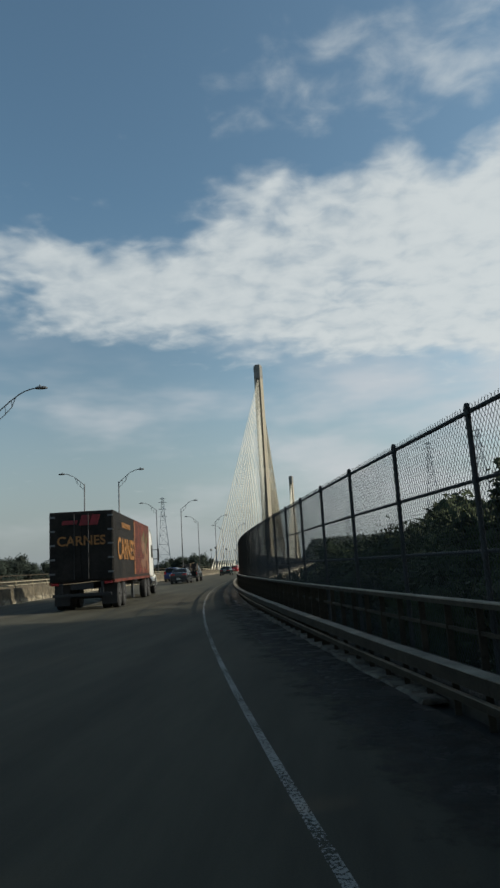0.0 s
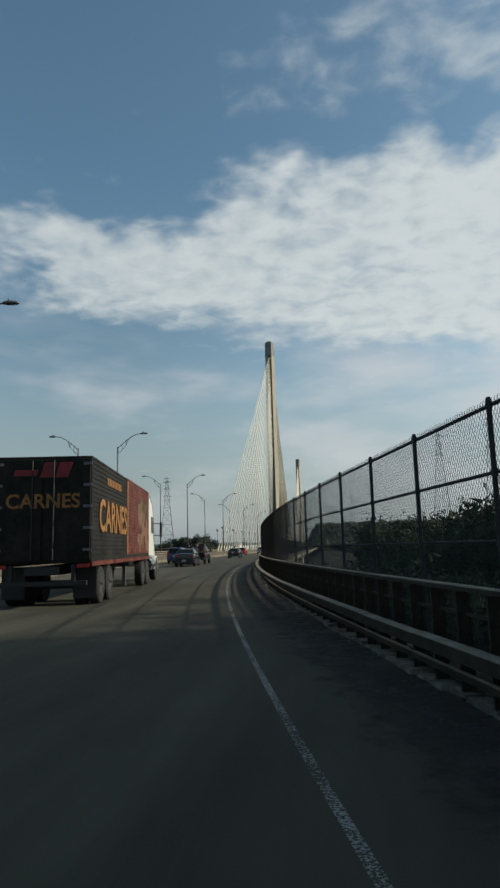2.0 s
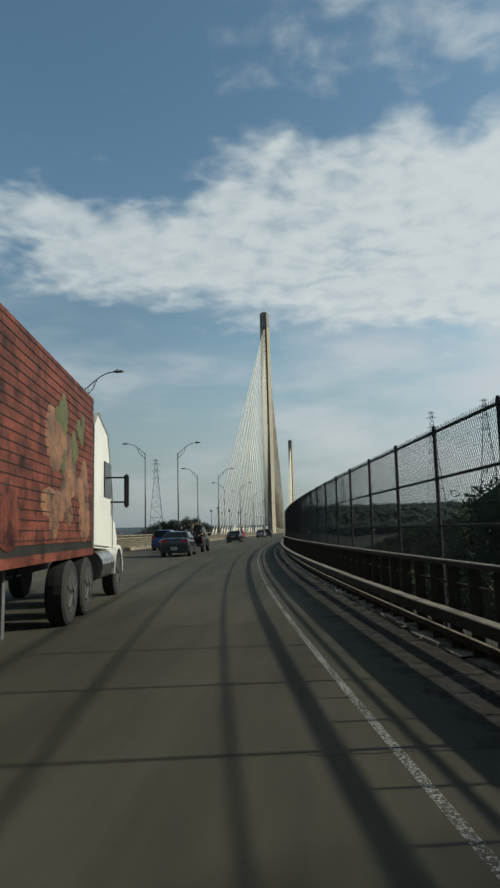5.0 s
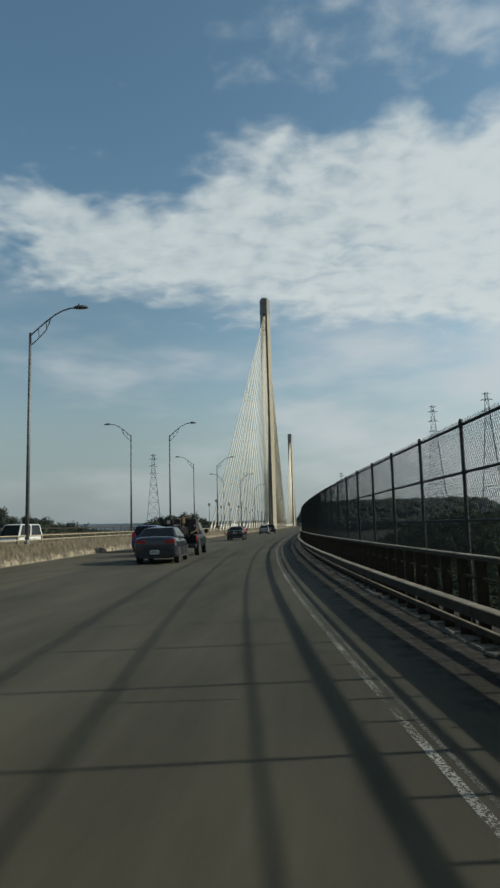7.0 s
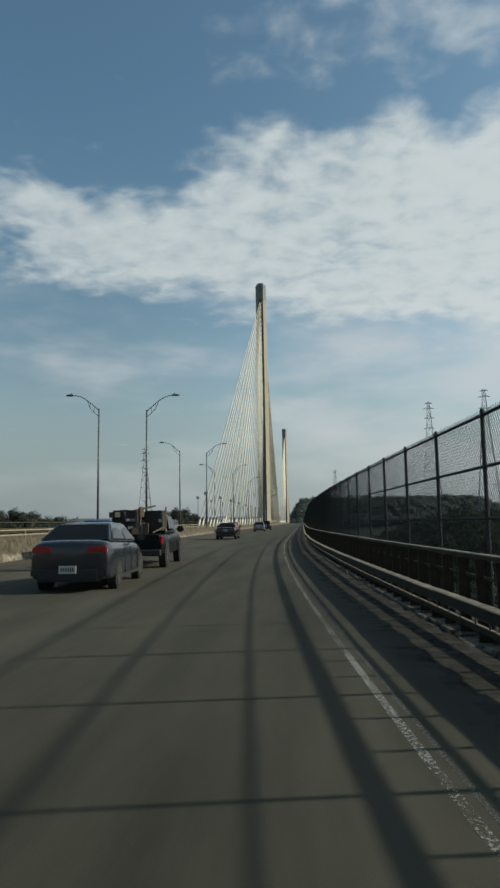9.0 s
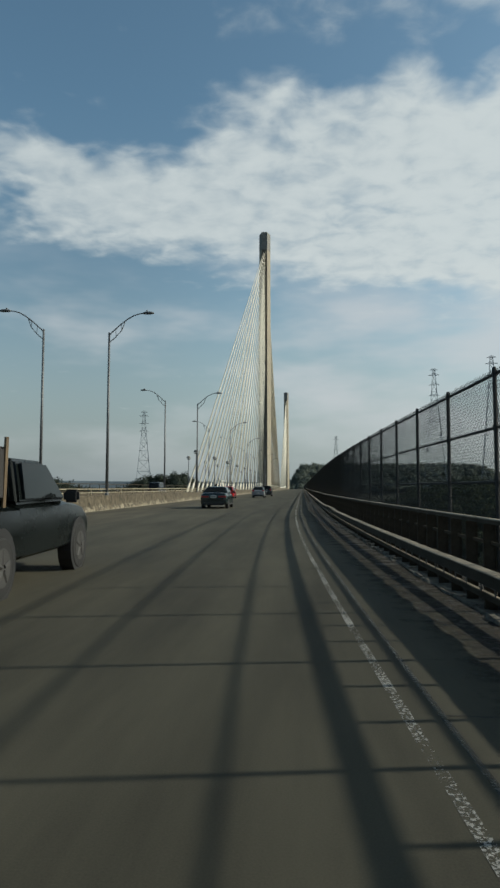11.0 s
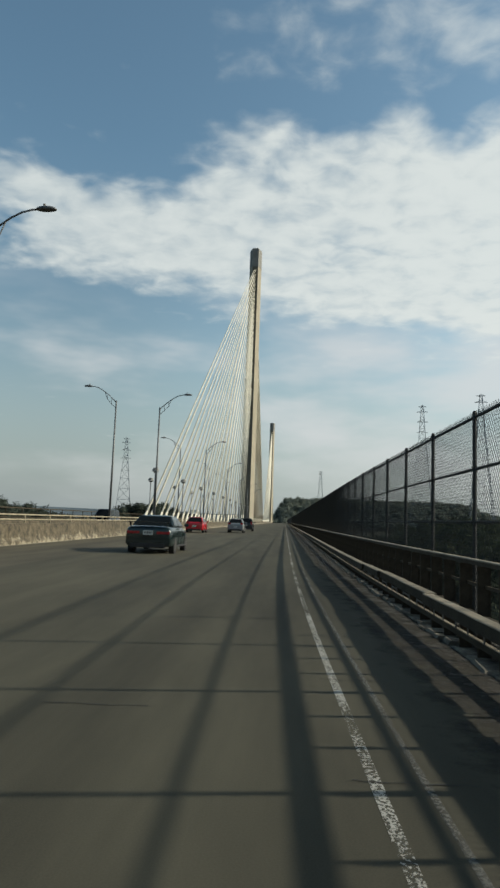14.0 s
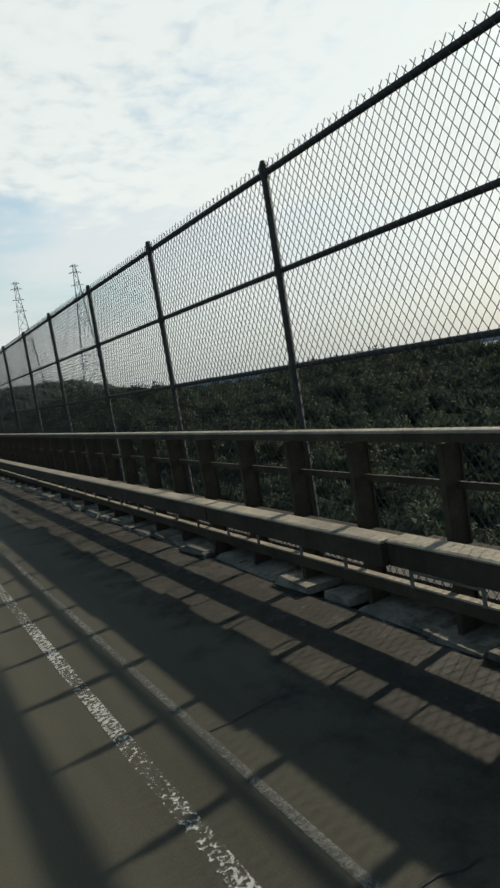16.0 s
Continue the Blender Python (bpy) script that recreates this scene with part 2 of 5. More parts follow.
def stained(name, clean, stain, cover):
    """Old concrete with dark streaks that run down it."""
    mt = mat(name, clean, 0.9, var=0.28, scale=1.1, fine=18, bump=0.35)
    nt = mt.node_tree
    b = nt.nodes["Principled BSDF"]
    N, L = nt.nodes.new, nt.links.new
    co, mp, n1, mr, mx = N("ShaderNodeTexCoord"), N("ShaderNodeMapping"), N("ShaderNodeTexNoise"), N("ShaderNodeMapRange"), N("ShaderNodeMix")
    mx.data_type = "RGBA"
    L(co.outputs["Object"], mp.inputs[0])
    mp.inputs["Scale"].default_value = (1.3, 1.3, 1.6)
    L(mp.outputs[0], n1.inputs["Vector"])
    n1.inputs["Scale"].default_value, n1.inputs["Detail"].default_value, n1.inputs["Roughness"].default_value = 1.7, 7, 0.70
    # mildew runs down from the top and leaves a ragged pale foot
    sp, hi = N("ShaderNodeSeparateXYZ"), N("ShaderNodeMath")
    L(co.outputs["Object"], sp.inputs[0])
    hi.operation = "MULTIPLY_ADD"
    L(sp.outputs[2], hi.inputs[0])
    hi.inputs[1].default_value = -0.42
    L(n1.outputs[0], hi.inputs[2])
    L(hi.outputs[0], mr.inputs[0])
    mr.inputs[1].default_value, mr.inputs[2].default_value = cover - 0.06, cover + 0.09
    old = b.inputs["Base Color"].links[0].from_socket
    L(mr.outputs[0], mx.inputs[0])
    dirt, blot = N("ShaderNodeMix"), N("ShaderNodeTexNoise")
    dirt.data_type = "RGBA"
    L(co.outputs["Object"], blot.inputs["Vector"])
    blot.inputs["Scale"].default_value, blot.inputs["Detail"].default_value, blot.inputs["Roughness"].default_value = 3.0, 6, 0.75
    blotch = N("ShaderNodeMapRange")
    L(blot.outputs[0], blotch.inputs[0])
    blotch.inputs[1].default_value, blotch.inputs[2].default_value = 0.36, 0.66
    L(blotch.outputs[0], dirt.inputs[0])
    dirt.inputs[6].default_value = (*[c * 0.28 for c in stain], 1)
    dirt.inputs[7].default_value = (*[c * 1.9 for c in stain], 1)
    L(dirt.outputs[2], mx.inputs[6])
    L(old, mx.inputs[7])
    L(mx.outputs[2], b.inputs["Base Color"])
    return mt


M_CONC = stained("stained_barrier_concrete", (0.27, 0.235, 0.17), (0.072, 0.058, 0.037), 0.465)
M_DUST = mat("pale_gutter_dust", (0.17, 0.155, 0.12), 0.95, var=0.4, scale=1.5, fine=20, bump=0.3)
M_LEAF = mat("dark_foliage", (0.030, 0.040, 0.018), 0.75, var=0.5, scale=0.4, fine=3, bump=0.0, tint=(0.045, 0.058, 0.024), spec=0.15)
# distance haze is mixed into the colours of M_HILL and M_MIDHILL
M_HILL = mat("hazed_far_foliage", (0.15, 0.172, 0.152), 0.95, var=0.2, scale=0.05, fine=0.6, bump=0.0, tint=(0.16, 0.178, 0.15), spec=0.1)
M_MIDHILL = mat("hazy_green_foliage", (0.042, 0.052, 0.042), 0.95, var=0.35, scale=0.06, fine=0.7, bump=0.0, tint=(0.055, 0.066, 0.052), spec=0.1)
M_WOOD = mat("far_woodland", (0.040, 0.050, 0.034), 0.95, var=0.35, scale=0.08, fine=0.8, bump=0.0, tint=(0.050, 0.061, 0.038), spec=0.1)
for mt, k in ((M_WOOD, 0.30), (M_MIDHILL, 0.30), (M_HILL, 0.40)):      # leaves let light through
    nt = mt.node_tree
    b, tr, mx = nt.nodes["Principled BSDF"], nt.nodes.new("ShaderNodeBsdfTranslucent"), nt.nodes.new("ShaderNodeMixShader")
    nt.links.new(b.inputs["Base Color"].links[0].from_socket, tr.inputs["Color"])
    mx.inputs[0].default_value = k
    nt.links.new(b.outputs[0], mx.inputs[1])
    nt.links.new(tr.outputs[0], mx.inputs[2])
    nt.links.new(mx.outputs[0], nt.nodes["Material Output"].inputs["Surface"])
M_GROUND = mat("grassy_valley_ground", (0.013, 0.017, 0.009), 0.95, var=0.45, scale=0.02, fine=0.5, bump=0.0, tint=(0.018, 0.023, 0.012))
M_BARK = mat("grey_bark", (0.12, 0.10, 0.08), 0.95, var=0.3, scale=2, fine=12, bump=0.4)

# ---- road geometry ----
XL, Y0, K, DK = 12.77, 112.07, 1 / 891.2, 1.3009e-5


def _line():
    pts, x, y, step = [], XL, Y0, 0.5
    for i in range(0, 420):
        u = i * step
        th = K * u + DK * u * u if u < 115 else (K * 115 + DK * 115 * 115) + (K + 2 * DK * 115) * (u - 115) * 0.3
        pts.append((x + 0.75 * math.sin(th), y, th))
        x += math.sin(th) * step
        y -= math.cos(th) * step
    return pts


LINE = _line()


def at(s, off=0.0, z=0.0):
    """A place s metres along the white edge line, off metres to its right."""
    if s >= Y0:
        return Vector((XL + off, s, z))
    if off > 1.2 and s < 40:        # the shoulder widens a little towards the approach
        k = min(1, (40 - s) / 20)
        off += 0.2 * k * k * (3 - 2 * k)
    u = (Y0 - s) / 0.5
    i = min(int(u), len(LINE) - 2)
    f = u - i
    x, y, th = [a + (b - a) * f for a, b in zip(LINE[i], LINE[i + 1])]
    return Vector((x + off * math.cos(th), y + off * math.sin(th), z))


def turn(s):
    """The road's heading at s, in degrees to the left of +y."""
    if s >= Y0:
        return 0.0
    return math.degrees(LINE[min(int((Y0 - s) / 0.5), len(LINE) - 1)][2])


def stations(s0, s1, step):
    n = max(1, round((s1 - s0) / step))
    return [s0 + (s1 - s0) * i / n for i in range(n + 1)]


def sweep(bm, prof, ss, closed=True, caps=True, wob=0.0, rnd=None):
    """Sweeps a profile of (off, z) along the road."""
    rings = []
    for s in ss:
        ring = []
        for o, z in prof:
            j = (rnd.uniform(-wob, wob), rnd.uniform(-wob, wob)) if rnd else (0, 0)
            ring.append(bm.verts.new(at(s, o + j[0], z + j[1])))
        rings.append(ring)
    n = len(prof)
    for a, b in zip(rings, rings[1:]):
        for i in range(n if closed else n - 1):
            j = (i + 1) % n
            bm.faces.new((a[i], b[i], b[j], a[j]))
    if closed and caps:
        bm.faces.new(rings[0])
        bm.faces.new(rings[-1][::-1])
    return bm


def box(bm, c, size, rz=0.0, m=None):
    """A box centred at c."""
    q = Matrix.Translation(c) @ Matrix.Rotation(radians(rz), 4, "Z") @ Matrix.Diagonal((*size, 1))
    bmesh.ops.create_cube(bm, size=1, matrix=(m @ q) if m else q)
    return bm


def tube(bm, a, b, r0, r1=None, n=8, caps=True):
    a, b = Vector(a), Vector(b)
    r1 = r0 if r1 is None else r1
    d = (b - a).normalized()
    u = d.orthogonal().normalized()
    v = d.cross(u)
    ra, rb = [], []
    for i in range(n):
        t = 2 * math.pi * i / n
        w = u * math.cos(t) + v * math.sin(t)
        ra.append(bm.verts.new(a + w * r0))
        rb.append(bm.verts.new(b + w * r1))
    for i in range(n):
        j = (i + 1) % n
        bm.faces.new((ra[i], ra[j], rb[j], rb[i]))
    if caps:
        bm.faces.new(ra[::-1])
        bm.faces.new(rb)
    return bm


def pipe(bm, pts, r, n=8):
    """A bent tube through points; r: one radius, or one a point."""
    pts = [Vector(p) for p in pts]
    rs = r if isinstance(r, (list, tuple)) else [r] * len(pts)
    rings = []
    for i, p in enumerate(pts):
        d = (pts[min(i + 1, len(pts) - 1)] - pts[max(i - 1, 0)]).normalized()
        u = d.cross(Vector((0.13, 0.97, 0.21))).normalized()
        v = d.cross(u)
        rings.append([bm.verts.new(p + (u * math.cos(2 * math.pi * k / n) + v * math.sin(2 * math.pi * k / n)) * rs[i]) for k in range(n)])
    for a, b in zip(rings, rings[1:]):
        for k in range(n):
            j = (k + 1) % n
            bm.faces.new((a[k], a[j], b[j], b[k]))
    bm.faces.new(rings[0][::-1])
    bm.faces.new(rings[-1])
    return bm


def mesh_of(bm, name, material, smooth=False):
    bmesh.ops.recalc_face_normals(bm, faces=bm.faces)
    me = bpy.data.meshes.new(name)
    bm.to_mesh(me)
    bm.free()
    for mt in (material if isinstance(material, (list, tuple)) else [material]):
        me.materials.append(mt)
    if smooth:
        me.polygons.foreach_set("use_smooth", [True] * len(me.polygons))
    return me


def part(name, bm, material, parent, label="", smooth=False):
    ob = new(name, mesh_of(bm, name, material, smooth) if isinstance(bm, bmesh.types.BMesh) else bm)
    if parent:
        ob.parent = parent
    if label:
        tagged(ob, label)
    return ob


def thing(name, label, category, group="", kind="", m=None):
    ob = new(name)
    ob.empty_display_size = 0.2
    if m is not None:
        ob.matrix_world = m
    return tagged(ob, label, category, group, kind)


# ---- setting: road deck, markings, barriers ----
S0, S1 = -25.0, 640.0
NEAR = stations(S0, 115, 2.5) + stations(118, S1, 20)
R = random.Random(7)

bm = bmesh.new()
sweep(bm, [(-7.0, 0.0), (1.52, 0.0), (1.52, -0.5), (-7.0, -0.5)], NEAR)
road = tagged(part("road", bm, M_ROAD, None), "grey worn concrete carriageway of the bridge approach", "road", kind="structure")

bm = bmesh.new()
sweep(bm, [(-11.35, 0.0), (-7.0, 0.0), (-7.0, -0.5), (-11.35, -0.5)], NEAR)
part("fast_lane_slab", bm, M_ROAD_PALE, road, "paler brownish concrete of the fast lane")


def strip(bm, s, o0, o1, w, z=0.004, amp=0.03, n=8):
    """A wavering dark seam across the road."""
    pa, pb = [], []
    for i in range(n + 1):
        o = o0 + (o1 - o0) * i / n
        d, h = R.uniform(-amp, amp), w * R.uniform(0.35, 1.0)
        pa.append(bm.verts.new(at(s + d - h / 2, o, z)))
        pb.append(bm.verts.new(at(s + d + h / 2, o, z)))
    for i in range(n):
        bm.faces.new((pa[i], pa[i + 1], pb[i + 1], pb[i]))


# short cracks here and there
bm = bmesh.new()
s = S0
while s < 150:
    s += R.uniform(0.6, 2.0)
    o = R.choice((R.uniform(-0.7, 0.9), R.uniform(-3.4, -1.2), R.uniform(-10.5, -4.0)))
    strip(bm, s, o, o + R.uniform(0.2, 1.3), 0.016, amp=0.02, n=9)
tagged(part("crack", bm, M_CRACK, road), kind="stuff")

# what is left of an older line
bm = bmesh.new()
prev = None
for s in stations(48, 115, 1.0) + stations(118, 260, 12):
    k = min(1, max(0, (s - 58) / 28))
    o = 0.15 + 0.15 * k * k * (3 - 2 * k)
    pair = [bm.verts.new(at(s, o + e, 0.0015)) for e in (-0.02, 0.02)]
    if prev:
        bm.faces.new((prev[0], pair[0], pair[1], prev[1]))
    prev = pair
part("old_line", bm, M_OLD, road, "faint remnant of an older edge line")
# dirt gathered on the shoulder
bm = bmesh.new()
sweep(bm, [(0.45, 0.001), (0.95, 0.001), (1.52, 0.001)], stations(S0, 115, 1.0) + stations(118, 260, 12), closed=False)
dirt = part("shoulder_dirt", bm, M_DIRT, road, "dark dirt gathered on the shoulder")
depth = dirt.data.attributes.new("depth", "FLOAT", "POINT")       # thin towards the lane
depth.data.foreach_set("value", [0.0, 0.7, 1.0] * (len(dirt.data.vertices) // 3))
# markings
bm = bmesh.new()
sweep(bm, [(0.008, 0.002), (0.080, 0.002)], stations(S0, 50, 1.0), closed=False)
tagged(part("edge_line", bm, M_EDGE, None), "thin worn white edge line painted on the road", "road marking", kind="structure")
bm = bmesh.new()
sweep(bm, [(0.012, 0.002), (0.080, 0.002)], stations(50, 84, 1.0), closed=False)
tagged(part("edge_line", bm, M_EDGE_WORN, None), "flaking worn white edge line painted on the road", "road marking", kind="structure")
bm = bmesh.new()
sweep(bm, [(0.0, 0.002), (0.068, 0.002)], stations(84, 115, 1.0) + stations(118, S1, 20), closed=False)
tagged(part("edge_line", bm, M_EDGE_FAR, None), "worn white edge line painted along the bridge", "road marking", kind="structure")
bm = bmesh.new()
for o in (-3.36, -7.0):
    for k in range(44):
        ss = stations(S0 + k * 9.1, S0 + k * 9.1 + 3.0, 1.0)
        sweep(bm, [(o - 0.06, 0.004), (o + 0.06, 0.004)], ss, closed=False)
tagged(part("lane_line", bm, M_DASH, None), "almost worn away dashed white lane lines", "road marking", kind="structure")

# curb and broken pavement edge below the railing
bm = bmesh.new()
sweep(bm, [(1.52, -0.5), (1.52, -0.05), (1.76, -0.05), (1.76, 0.13), (1.78, 0.15), (2.05, 0.15), (2.05, -0.5)], NEAR)
curb = tagged(part("curb", bm, M_CURB, None), "dirty concrete deck edge under the railing", "curb", kind="structure")


def chunk(bm, s, o, l, w, h):
    q = []
    for z in (0.0, h):
        for a, b in ((-.5, -.5), (.5, -.5), (.5, .5), (-.5, .5)):
            k = 1.0 if z == 0 else 0.86
            q.append(bm.verts.new(at(s + a * l * k + R.uniform(-.03, .03), o + b * w * k + R.uniform(-.025, .025), z - 0.01 + R.uniform(-.012, .012))))
    for f in ((4, 5, 6, 7), (0, 1, 5, 4), (1, 2, 6, 5), (2, 3, 7, 6), (3, 0, 4, 7)):
        bm.faces.new([q[i] for i in f])


bm = bmesh.new()
s = 15.0
while s < 175:
    l = R.uniform(0.2, 0.62)
    chunk(bm, s + l / 2, 1.67 + R.uniform(-0.05, 0.02), l, R.uniform(0.24, 0.34), R.uniform(0.025, 0.055))
    if R.random() < 0.10:
        chunk(bm, s, 1.48 + R.uniform(-0.1, 0.1), R.uniform(.04, .12), R.uniform(.04, .1), R.uniform(.02, .05))
    s += l + R.choice((-0.02, 0.0, 0.01, 0.09))
tagged(part("broken_edge", bm, M_RUBBLE, curb, "crumbled pieces of the pavement edge"), kind="stuff")


# ---- chain link fence ----
FO, ZT, ZM, ZL, PITCH = 1.77, 2.61, 2.005, 1.40, 1.922


def even(off, pitch, s_from, s_to, start):
    """Stations that lie pitch metres apart measured along the line at that offset."""
    out, s = [start], start
    while s < s_to:
        s += pitch
        out.append(s)
    s = start
    while s > s_from:
        step = pitch * (1.0 if s >= Y0 else 1.0 + off * 0.0027)
        s -= step
        out.insert(0, s)
    return out


POSTS = even(FO, PITCH, S0 + 2, 250, 100.87)
fence = thing("chain_link_fence", "tall grey chain link fence with barbed wire ends along the top", "fence")
for z, nm, r in ((ZT, "top_rail", 0.021), (ZM, "middle_rail", 0.018), (ZL, "lower_rail", 0.017)):
    bm = bmesh.new()
    prof = [(FO + 0.02 + r * math.cos(a), z + r * math.sin(a)) for a in [i * math.pi / 4 for i in range(8)]]
    sweep(bm, prof, stations(S0, 115, 1.41) + stations(118, 640, 12))
    part(nm, bm, M_FENCE, fence, smooth=True)

bm = bmesh.new()
tube(bm, (0, 0, -0.05), (0, 0, ZT + 0.04), 0.025, n=8)
tube(bm, (0, 0, ZT + 0.04), (0, 0, ZT + 0.07), 0.029, 0.018, 8)
for z in (ZT, ZM, ZL, 0.8):
    tube(bm, (0, 0, z - 0.035), (0, 0, z + 0.03), 0.031, n=8)
POST = mesh_of(bm, "post", M_FENCE)
for s in POSTS:
    ob = part("post", POST, None, fence)
    ob.matrix_world = Matrix.Translation(at(s, FO, 0)) @ Matrix.Rotation(R.uniform(-0.004, 0.004), 4, "Y") @ Matrix.Rotation(R.uniform(0, 6.28), 4, "Z")
bm = bmesh.new()
for k in range(200):
    p = at(POSTS[-1] + PITCH * (k + 1), FO, 0)
    tube(bm, p, p + Vector((0, 0, ZT + 0.08)), 0.04, n=5)
tagged(part("post_run", bm, M_FENCE, fence), kind="stuff")


def link_mesh(s_from, s_to, cell, rise, z0, z1, r, segs):
    """Diamond mesh of crossing wires whose cut ends stand above the top rail."""
    V, F = [], []
    run = (z1 - z0) / rise * cell
    n = int((s_to - s_from) / cell)
    for k in range(n):
        for sg in (1, -1):
            ring0 = None
            tip = z1 + 0.010 + 0.022 * ((k * 7919) % 5) / 5
            for i in range(segs + 1):
                f = i / segs
                zz = z0 + (tip - z0) * f
                s = s_from + k * cell + sg * run * (zz - z0) / (z1 - z0)
                p = at(s, FO - 0.025 + (0.004 if sg > 0 else -0.004), zz)
                b = len(V)
                V += [(p.x - r, p.y, p.z), (p.x + r * 0.5, p.y - r * 0.87, p.z), (p.x + r * 0.5, p.y + r * 0.87, p.z)]
                if ring0 is not None:
                    for a in range(3):
                        c = (a + 1) % 3
                        F.append((ring0 + a, ring0 + c, b + c, b + a))
                ring0 = b
    me = bpy.data.meshes.new("chain_link_mesh")
    me.from_pydata(V, [], F)
    me.materials.append(M_WIRE)
    return tagged(part("chain_link_mesh", me, None, fence, "grey diamond wire mesh"), kind="stuff")


link_mesh(S0, 128, 0.056, 0.080, 0.10, ZT + 0.02, 0.0026, 3)
link_mesh(128, 300, 0.075, 0.10, 0.10, ZT + 0.02, 0.0029, 1)

# ---- bridge railing in front of the fence ----
RO = 1.66
railing = thing("bridge_railing", "weathered steel bridge railing with a heavy lower beam", "railing")
RAILRUN = stations(S0, 115, 2) + stations(118, 640, 12)
bm = bmesh.new()
sweep(bm, [(RO - 0.095, 0.955), (RO - 0.015, 0.955), (RO - 0.015, 0.997), (RO - 0.095, 0.997)], RAILRUN)
top_rail = part("top_rail", bm, M_RAIL, railing)
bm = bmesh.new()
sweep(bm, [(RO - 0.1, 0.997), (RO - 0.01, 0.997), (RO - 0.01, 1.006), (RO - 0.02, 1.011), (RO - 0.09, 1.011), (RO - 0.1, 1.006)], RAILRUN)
part("rail_cap", bm, M_LIP, top_rail, "upper face in a paler, sunlit tone")
bm = bmesh.new()
sweep(bm, [(RO - 0.12, 0.160), (RO - 0.09, 0.160), (RO - 0.09, 0.226), (RO - 0.12, 0.226)], RAILRUN)
bottom_rail = part("bottom_rail", bm, M_RAIL, railing)
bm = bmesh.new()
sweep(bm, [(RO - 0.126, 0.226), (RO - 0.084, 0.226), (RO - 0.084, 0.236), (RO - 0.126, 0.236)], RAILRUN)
part("rail_cap", bm, M_LIP, bottom_rail, "upper face in a paler, sunlit tone")
bm = bmesh.new()
sweep(bm, [(RO + 0.012, 0.715), (RO + 0.03, 0.715), (RO + 0.03, 0.750), (RO + 0.012, 0.750)], RAILRUN)
part("middle_rail", bm, M_RAIL, railing)
BEAM_L = 1.92


def beam_piece(s, l, name="guard_beam"):
    bm = bmesh.new()
    j = R.uniform(-0.004, 0.004)
    d = 0.09 * math.exp(-((s + l / 2 - 100.5) / 2.6) ** 2)      # a dented stretch
    a, b = RO - 0.28 + d, RO + 0.03 + d
    ss = [s + 0.003, s + l / 2, s + l - 0.003]
    sweep(bm, [(a, 0.372 + j), (a, 0.488 + j), (a + 0.12, 0.488 + j), (a + 0.12, 0.44), (b, 0.44), (b, 0.41), (a + 0.12, 0.41), (a + 0.12, 0.372 + j)], ss)
    ob = part(name, bm, M_BEAM, railing)
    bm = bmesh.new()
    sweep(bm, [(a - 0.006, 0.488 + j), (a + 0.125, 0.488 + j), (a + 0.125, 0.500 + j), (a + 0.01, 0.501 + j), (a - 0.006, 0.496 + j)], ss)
    part("beam_lip", bm, M_LIP, ob, "upper face in a paler, sunlit tone")
    return ob


for k in range(70):
    beam_piece(S0 + k * BEAM_L, BEAM_L)
bm = bmesh.new()
FARRUN = stations(S0 + 70 * BEAM_L, 118, 2) + stations(120, 640, 12)
sweep(bm, [(RO - 0.28, 0.372), (RO - 0.28, 0.488), (RO - 0.16, 0.488), (RO - 0.16, 0.372)], FARRUN)
far_beam = part("guard_beam", bm, M_BEAM, railing)
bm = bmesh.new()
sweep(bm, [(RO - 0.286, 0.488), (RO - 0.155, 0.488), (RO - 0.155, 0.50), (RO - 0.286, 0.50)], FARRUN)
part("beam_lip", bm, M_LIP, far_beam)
bm = bmesh.new()
box(bm, (-0.03, 0, 0.45), (0.12, 0.014, 0.98))
box(bm, (0.033, 0, 0.45), (0.010, 0.034, 0.98))
box(bm, (-0.092, 0, 0.45), (0.008, 0.030, 0.98))
box(bm, (0, 0, -0.02), (0.14, 0.10, 0.03))
BAL = mesh_of(bm, "railing_post", M_RAIL)
for k, s in enumerate(even(RO, PITCH / 3, 20, 185, 100.2)):
    ob = part("railing_post", BAL, None, railing)
    ob.matrix_world = Matrix.Translation(at(s, RO + 0.03, 0)) @ Matrix.Rotation(radians(turn(s)), 4, "Z") @ Matrix.Rotation(R.uniform(-0.02, 0.02), 4, "X")
bm = bmesh.new()
for k in range(260):
    for s in (185.6 + k * 0.9,):
        box(bm, at(s, RO + 0.03, 0.45), (0.06, 0.04, 0.98))
for k in range(70):
    box(bm, at(S0 + k * 0.64, RO + 0.03, 0.45), (0.06, 0.03, 0.98))
tagged(part("post_run", bm, M_RAIL, railing), kind="stuff")
# hangers between the beam and the bottom rail
bm = bmesh.new()
for s in even(RO, PITCH / 2, 60, 150, 100.5):
    th = turn(s)
    for ds in (-0.22, 0.22):
        box(bm, at(s + ds, RO - 0.14, 0.305), (0.014, 0.014, 0.145), th)
    box(bm, at(s, RO - 0.14, 0.315), (0.012, 0.44, 0.014), th)
tagged(part("hanger_run", bm, M_STEEL, railing), kind="stuff")

# ---- median ----
BF = -11.05     # foot of the near barrier


def barrier_profile(face, d):
    return [(face + d * o, z) for o, z in ((0.0, -0.02), (0.0, 0.10), (-0.10, 0.28), (-0.17, 0.84), (-0.19, 0.86), (-0.38, 0.86), (-0.40, 0.84), (-0.46, -0.02))]


